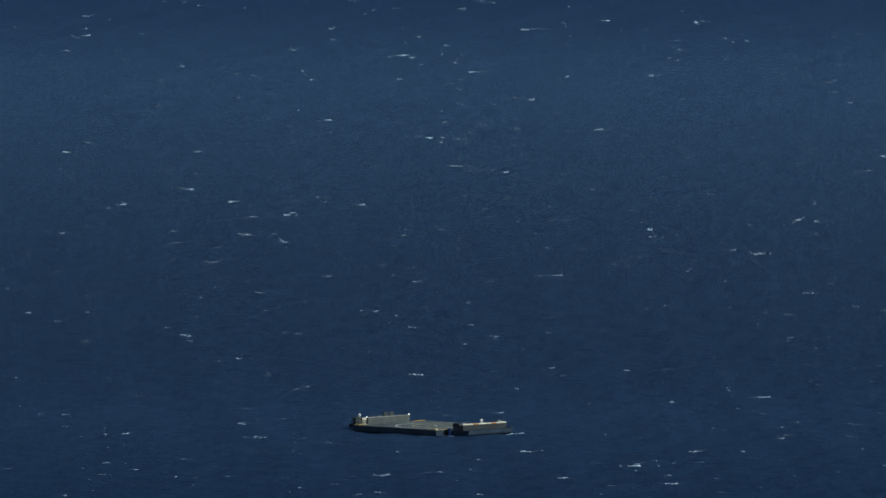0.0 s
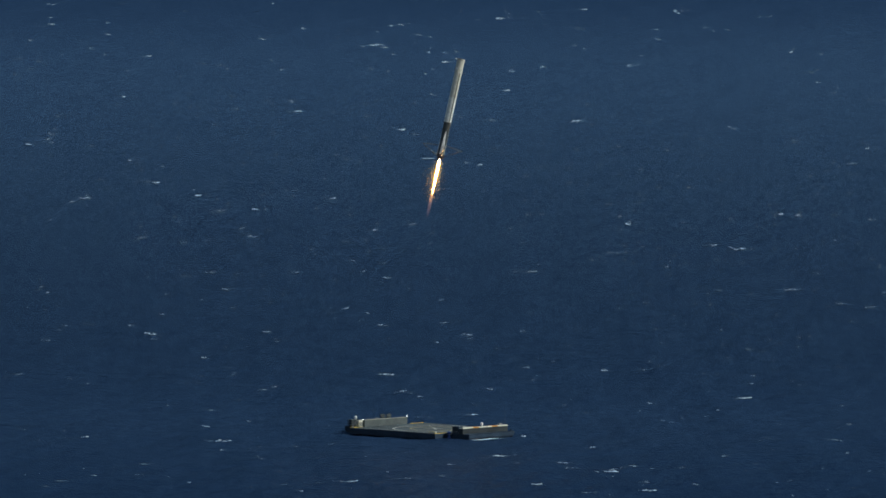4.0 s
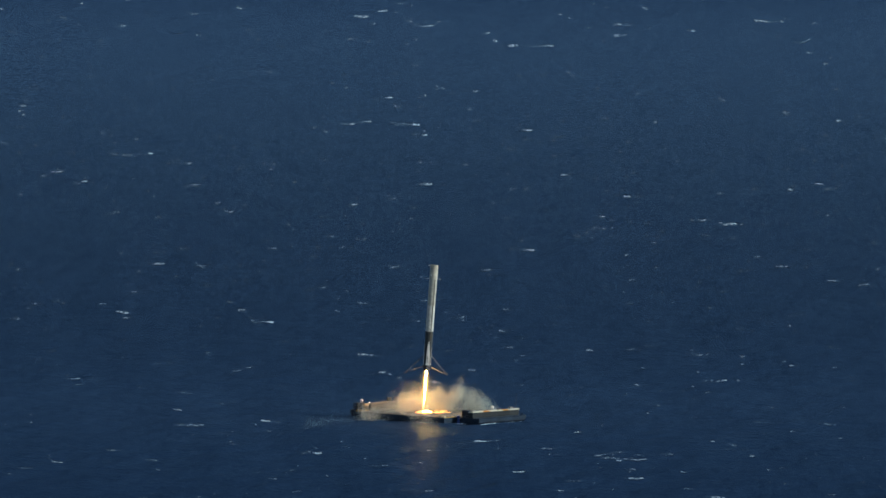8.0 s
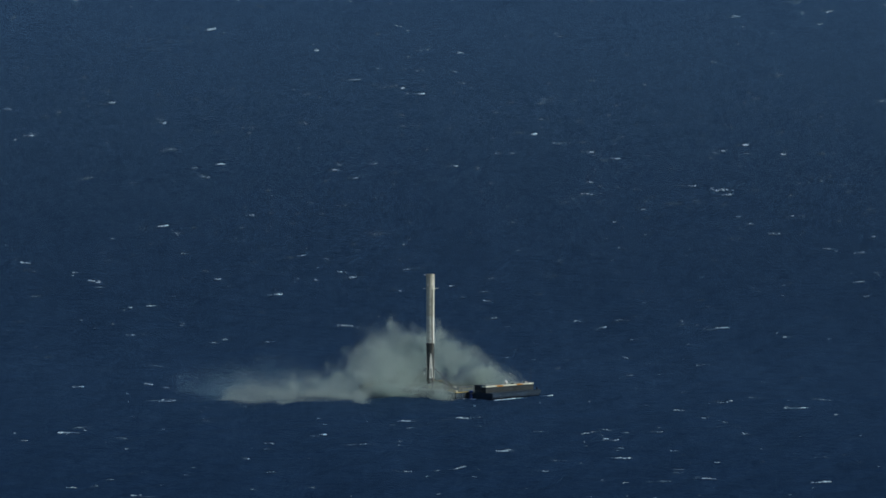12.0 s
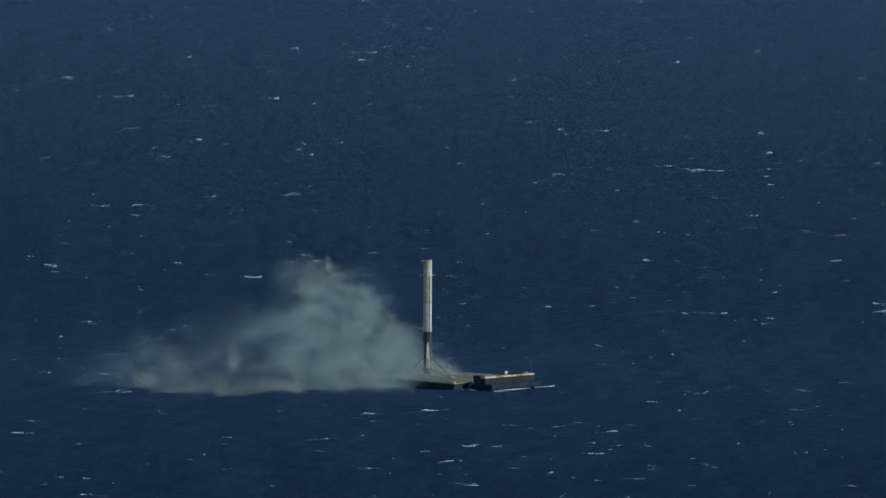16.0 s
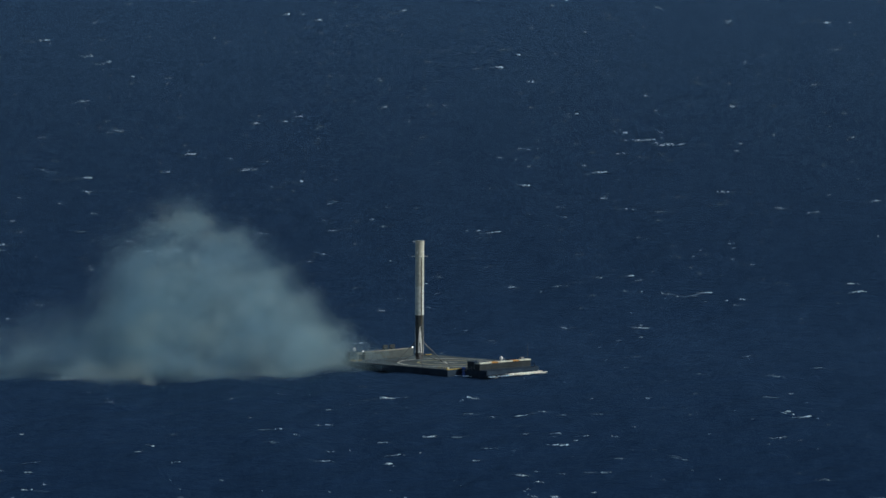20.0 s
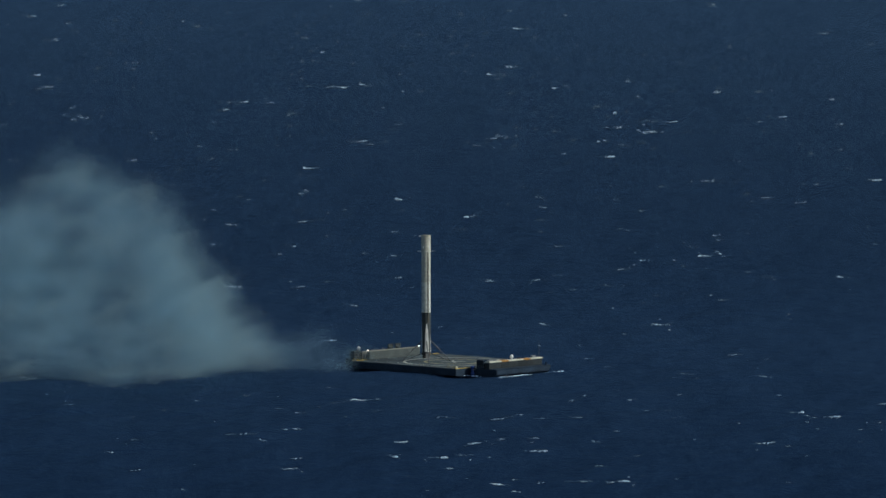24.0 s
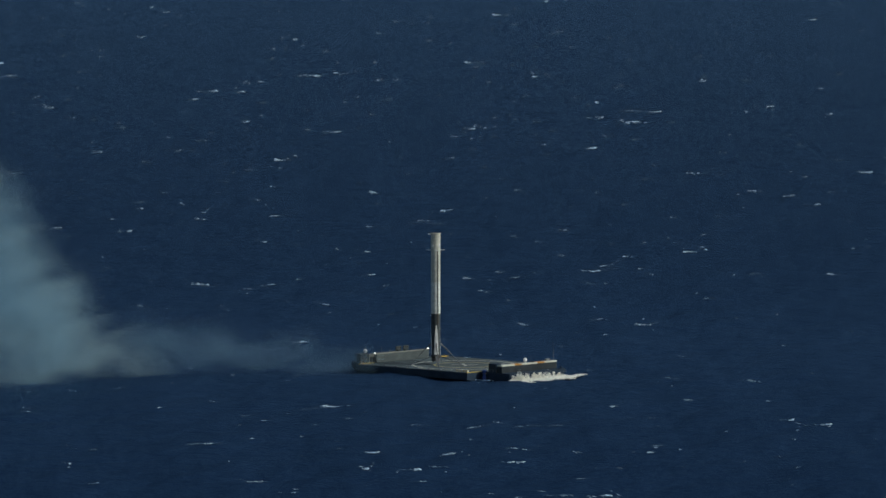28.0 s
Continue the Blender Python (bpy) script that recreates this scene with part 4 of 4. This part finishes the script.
smoke = tagged(new("exhaust_smoke"), "billowing grey-white exhaust smoke drifting off the ship", "smoke")
puffs = []


def add_puff(mesh, scale, rows):
    ob = new("smoke_puff", mesh)
    ob.parent = smoke
    ob.scale = (scale, scale, scale * 0.9)
    puffs.append((ob, rows))


# how the cloud spreads: seconds, then eleven stations from its lee end to its tail at the ship: across, and height of the top
SPREAD = []


def spread(t, across, tops):
    SPREAD.append((t, across, tops))


spread(8.0, (-53, -41, -28, -17, -9, -4, 4, 12, 20, 28, 34), (3, 3, 4, 7, 11, 15, 17, 17, 16, 12, 4))
spread(9.0, (-72, -56, -43, -30, -16, -6, 5, 16, 24, 33, 39), (3, 4, 7, 11, 16, 19, 20, 22, 23, 21, 8))
spread(10.0, (-87, -69, -53, -37, -24, -11, 4, 12, 22, 34, 43), (3, 6, 10, 11, 13, 18, 22, 25, 23, 19, 7))
spread(11.0, (-93, -77, -59, -43, -33, -19, -5, 7, 17, 32, 43), (3, 8, 11, 13, 16, 24, 32, 24, 24, 17, 5))
spread(12.5, (-117, -94, -73, -50, -39, -32, -24, -14, -1, 20, 39), (3, 8, 14, 14, 20, 31, 38, 29, 35, 18, 4))
spread(15.0, (-142, -109, -81, -58, -46, -42, -32, -18, -7, 7, 27), (9, 15, 19, 41, 31, 46, 52, 33, 34, 15, 5))
spread(17.0, (-167, -137, -108, -83, -76, -71, -60, -47, -28, -16, 1), (11, 25, 28, 32, 41, 60, 63, 55, 38, 21, 7))
spread(19.5, (-204, -173, -144, -122, -110, -104, -90, -72, -48, -35, -11), (14, 21, 22, 31, 45, 67, 71, 59, 40, 21, 8))
spread(21.0, (-230, -192, -161, -141, -132, -125, -108, -84, -63, -51, -32), (15, 19, 23, 31, 51, 72, 78, 62, 44, 23, 11))
spread(24.0, (-280, -243, -212, -188, -172, -160, -140, -114, -94, -79, -43), (22, 26, 36, 47, 73, 85, 90, 77, 52, 23, 9))
spread(26.0, (-324, -287, -254, -231, -215, -199, -179, -147, -121, -98, -39), (26, 35, 46, 57, 85, 96, 95, 80, 51, 20, 4))
spread(28.0, (-340, -304, -271, -249, -233, -219, -200, -174, -154, -136, -72), (29, 36, 49, 60, 87, 98, 98, 82, 52, 22, 7))
STATIONS = range(11)


def plan_smoke():
    rng = np.random.RandomState(7)

    def rise_and_drift(s, h, y, r, start, gone=99.0):
        """A puff keeps its station s and its share h of the height; it comes up out of the blast at the start time.
        The low smoke runs out over the water on the near side."""
        rows = []
        for t, across, tops in SPREAD:
            if t < start:
                continue
            if t > gone:    # thinned away: sunk among the low smoke
                rows.append((t, np.interp(s, STATIONS, across), rows[-1][2], -1.7 * r))
                continue
            x, top = np.interp(s, STATIONS, across), np.interp(s, STATIONS, tops)
            g = 0.55 + 0.045 * (t - 8)
            near = 55 * (1 - h) * np.clip(np.interp(t, (8, 9, 10, 11, 12.5, 14, 15), (2.5, 3.5, 5.0, 6.6, 8.2, 8.8, 9.5)) - s, 0, 2) / 2
            rows.append((t, x, y * g + (6 if s > 5 else 2) - near, max(0.5, (top - 0.75 * min(r, 0.7 * top)) * h)))
        t, x, y1, z = rows[0]
        low = -1.6 * r - 4
        return [(0.0, 4 + 0.5 * x, y1, low)] + ([(start - 1.2, 4 + 0.5 * x, y1, low)] if start > 1.3 else []) + rows

    weight = np.interp(np.linspace(0, 10, 401), STATIONS, (0.2, 0.55, 0.75, 0.9, 0.8, 1.2, 1.65, 1.55, 1.8, 1.5, 0.6))
    share = np.cumsum(weight) / weight.sum()
    for k in range(190):
        s = 10 * np.interp((k * 0.6180339 + 0.31) % 1.0, share, np.linspace(0, 1, 401))
        h = ((k * 0.7548777) % 1.0) ** 0.9
        dense = k % 5 < (1 if s < 4.5 else 2 if s < 6.5 else 4)
        scale = rng.uniform(0.55, 1.05) if dense else rng.uniform(0.45, 0.85)
        if h > 0.65:
            scale *= 0.85
        r = (9.0 if dense else 14.0) * scale * 0.8
        y = abs(rng.normal(0, 9)) + 3 if s > 5 else rng.normal(0, 9)
        start = 8.0 if k % 3 == 0 else (9.0 if k % 3 == 1 else 10.0)
        if s < 2.5 and start < 9:
            start = 9.0
        if s < 0.9 or (s < 4.0 and h > 0.5 and k % 2):     # the lee end is thin
            add_puff(VEIL[k % 2] if k % 2 else HAZY[k % 3], scale * 0.9, rise_and_drift(s, h, y, r, start))
        else:
            add_puff(DENSE[k % 7] if dense else THIN[k % 5], scale, rise_and_drift(s, h, y, r, start, (16.0, 18.0, 20.0)[k % 3] if dense else 18.0 if s < 2.4 else 20.5 if k % 2 or s > 8.6 else 23.0))
    for k in range(20):      # water and dust blown out low on the lee side
        add_puff(VEIL[k % 2], rng.uniform(0.22, 0.42), rise_and_drift(0.2 + 0.125 * k, 0.15, rng.normal(0, 4), 3.0, 8.0, 11.5))
    for k in range(52):     # low smoke rolling off the deck's near edge and away along the hull
        t0 = 7.7 + 0.12 * k
        x0, sc = (rng.uniform(-30, 6) if k < 12 else rng.uniform(-3, 12)), rng.uniform(0.42, 0.72)
        rows = [(0.0, 0, -6, -14), (t0 - 0.6, 0, -6, -14)]
        for j in range(5):
            x = x0 - 9.5 * j * (1 + 0.1 * j)
            rows.append((t0 + 1.1 * j, x, min(-10.0, -28.0 - 0.965 * x) - 7 - 2.5 * j, 2.2 - 0.3 * j + rng.uniform(-0.5, 1.2)))
        x, y, z = rows[-1][1:]
        rows += [(t0 + 6.6, x - 16, y - 3, -8), (28.0, x - 16, y - 3, -12)]
        add_puff(DENSE[k % 7], sc, rows)
    for k in range(108):     # wider billows take over as it swells
        s = 1.5 + 8.0 * np.interp((k * 0.6180339 + 0.73) % 1.0, share, np.linspace(0, 1, 401))
        h = (k * 0.7548777 + 0.2) % 1.0
        scale = rng.uniform(0.65, 1.1)
        add_puff(BLUISH[k % 5], scale, rise_and_drift(s, h, rng.normal(0, 9), 11.0 * scale, (15.0, 17.0, 19.5)[k % 3]))
    for k in range(176):     # the mass swells and thins as it drifts off
        s = 0.2 + 8.3 * np.interp((k * 0.6180339 + 0.11) % 1.0, share, np.linspace(0, 1, 401))
        h = (k * 0.7548777 + 0.4) % 1.0
        start = (15.0, 17.0, 19.5, 21.0, 19.5, 24.0)[k % 6]
        add_puff(HAZY[k % 3], rng.uniform(0.55, 0.85) if start < 19 else rng.uniform(0.7, 1.05), rise_and_drift(s, h, rng.normal(-4, 9), 12.0 if start < 19 else 15.0, start))
    for k in range(10):     # faint high veil to lee
        s, h = 0.2 + 2.6 * ((k * 0.618) % 1.0), 0.9 + 0.9 * ((k * 0.7549) % 1.0)
        add_puff(VEIL[k % 2], rng.uniform(0.7, 1.1), rise_and_drift(s, h, rng.normal(0, 8), 10.0, 11.0))
    for k in range(40):     # last haze leaving the deck
        u = (k + 0.5) / 40
        z = 3 + 10 * u + rng.uniform(-2, 6)
        y = rng.uniform(8, 22) if k % 3 else rng.uniform(-34, -20)
        rows = [(0.0, -12, 4, -30), (13.0 + 0.1 * k, -12, 4, -30), (15.5 + 0.06 * k, -6 - 26 * u, y, 3 + 0.4 * z), (18.0, -7 - 44 * u, y, 3 + 0.8 * z), (20.0, -18 - 56 * u, 0.5 * y, z),
                (24.0, -26 - 70 * u, rng.normal(-8, 8), z), (28.0, -28 - 92 * u, rng.normal(-8, 8), z)]
        add_puff(VEIL[k % 2] if k % 5 else HAZY[k % 3], 0.38 + 0.35 * u, rows)


plan_smoke()


# ---- what moves ----
# ship: seconds, pitch in degrees (bow end down)
PITCH = [(0.0, -0.2), (2.0, 0.0), (3.5, 0.0), (5.5, 0.3), (7.0, 0.25), (9.0, -0.1), (10.5, -0.3), (12.5, 0.0), (14.5, 0.2), (17.0, 0.2), (19.0, 0.4),
         (20.0, 0.3), (21.5, -0.7), (23.5, -0.5), (24.0, -0.15), (25.0, 1.25), (26.0, 1.9), (27.0, 1.3), (28.0, -0.1)]
# stage in the air: seconds, right, up, lean to the right in degrees
FLY = [(0.0, 52.0, 352.0, 16.0), (1.0, 41.0, 291.0, 15.2), (2.0, 29.5, 236.0, 14.3), (2.5, 25.5, 210.0, 13.8), (3.0, 21.5, 185.5, 13.2), (3.5, 17.5, 161.0, 12.7), (5.5, 6.25, 81.7, 9.6), (6.0, 4.87, 66.5, 8.4),
       (6.5, 3.63, 52.8, 7.6), (7.0, 3.08, 41.7, 6.6), (7.5, 2.87, 32.4, 5.4), (8.0, 3.06, 25.6, 4.3), (8.5, 3.3, 19.6, 3.1), (9.0, 3.0, 14.6, 2.2), (9.5, 2.7, 10.8, 1.3),
       (10.0, 2.3, 8.1, 0.5)]


def ship_pose(t):
    p = np.interp(t, [r[0] for r in PITCH], [r[1] for r in PITCH])
    return SHIP @ Matrix.Rotation(radians(p), 4, "Y")


def motions():
    for ob in [ship] + aboard:
        walk(ob, [(t, ship_pose(t)) for t, _ in PITCH])
    rows = [(t, pose(x, 0, z - 0.3, 0, lean, 0)) for t, x, z, lean in FLY]
    stand = SHIP.inverted() @ pose(-0.4, 0, DECK + 4.0)
    for t in (10.6, 11.5, 12.5, 14.5, 17.0, 19.0, 20.0, 21.5, 23.5, 24.0, 25.0, 26.0, 27.0, 28.0):
        slide = 1.0 if t == 10.6 else 0.0
        rows.append((t, Matrix.Translation((slide, 0, 0)) @ ship_pose(t) @ stand))
    walk(rocket, rows)
    swing = [(0.0, 0.0), (2.8, 0.0), (3.2, 14.0), (3.5, 33.0), (4.0, 62.0), (4.6, 88.0), (5.2, 104.0), (5.8, 112.0), (6.4, 112.7), (28.0, 112.7)]
    for leg, az in legs:
        walk(leg, [(t, leg_pose(az, 1.95, -0.6, f)) for t, f in swing])
    for st, tube, az in struts:     # the strut follows the leg's end and draws out with it
        turn, slide = [], []
        for t, f in swing:
            dx, dz = 0.05 + 8.7 * math.sin(radians(f)), -5.0 + 8.7 * math.cos(radians(f))
            turn.append((t, leg_pose(az, 1.9, 4.4, math.degrees(math.atan2(dx, dz)))))
            slide.append((t, pose(0, 0, min(0.0, max(math.hypot(dx, dz), 5.9) - 11.6))))
        walk(st, turn)
        walk(tube, slide)
    walk(flame, [(0, pose(0, 0, -2.9)), (10.2, pose(0, 0, -2.9)), (10.6, pose(0, 0, -40)), (28, pose(0, 0, -40))])
    walk(deck_fire, [(0, pose(0, 0, -8)), (7.3, pose(2.5, 0, -8)), (7.9, pose(2.5, 0, DECK - 0.4)), (9.1, pose(2.5, 0, DECK - 0.4)), (9.6, pose(1.6, 0, DECK - 0.3)), (10.2, pose(0.8, 0, DECK - 0.2)), (10.6, pose(0.6, 0, DECK - 1.2)), (10.9, pose(0.4, 0, DECK - 4)), (11.2, pose(0, 0, -8)), (28, pose(0, 0, -8))])
    walk(fire_bed, [(0, pose(0, 0, -2.6)), (7.9, pose(0, 0, -2.2)), (9.1, pose(0, 0, -1.8)), (9.8, pose(0, 0, 0)), (28, pose(0, 0, 0))])
    for ob, rows in puffs:
        walk(ob, [(t, pose(x, y, z)) for t, x, y, z in rows])
    walk(hull_foam, [(0.0, pose(0, 0, 0)), (28.0, pose(0, 0, 0))])
    for ob, (t0, t1, t2, t3) in wash:
        rows = [(0.0, -5.0), (t0, -5.0), (t1, 0.0), (t2, 0.0)] + ([(t3, -5.0), (28.0, -5.0)] if t3 < 28 else [(28.0, -5.0 * max(0.0, 28 - t2) / (t3 - t2))] if t2 < 28 else [])
        walk(ob, [(t, pose(0, 0, z)) for t, z in rows])
    drift = [(t, pose(*(WIND * (t - 14)))) for t in (0.0, 28.0)]
    walk(sea, drift)
    mids = [t for t, _ in BREAKERS]
    joins = [-9.0] + [(p + q) / 2 for p, q in zip(mids, mids[1:])] + [40.0]
    for ob, t0, t1 in zip(breakers, joins, joins[1:]):
        rows = [(t0 - 0.7, -3.0), (t0 + 0.3, 0.0), (t1 - 0.3, 0.0), (t1 + 0.7, -3.0)]
        rows = [(0.0, 0.0 if t0 < 0 else -3.0)] + [r for r in rows if 0 < r[0] < 28] + [(28.0, 0.0 if t1 > 28 else -3.0)]
        walk(ob, [(t, Matrix.Translation(WIND * (t - 14) + Vector((0, 0, z)))) for t, z in rows])
    for k, ob in enumerate(foam_sets):
        if k == 0:
            walk(ob, drift)
            continue
        rows, mid = [], 28.0 * (k - 1) / 6
        for t, z in ((0.0, None), (mid - 5, -3.0), (mid - 3.2, 0.0), (mid + 3.2, 0.0), (mid + 5, -3.0), (28.0, None)):
            rows.append((t, z))
        rows = [(t, z if z is not None else (0.0 if abs(t - mid) < 3.2 else -3.0)) for t, z in rows if 0 <= t <= 28 and (z is None or 0 < t < 28)]
        walk(ob, [(t, Matrix.Translation(WIND * (t - 14) + Vector((0, 0, z)))) for t, z in rows])


motions()
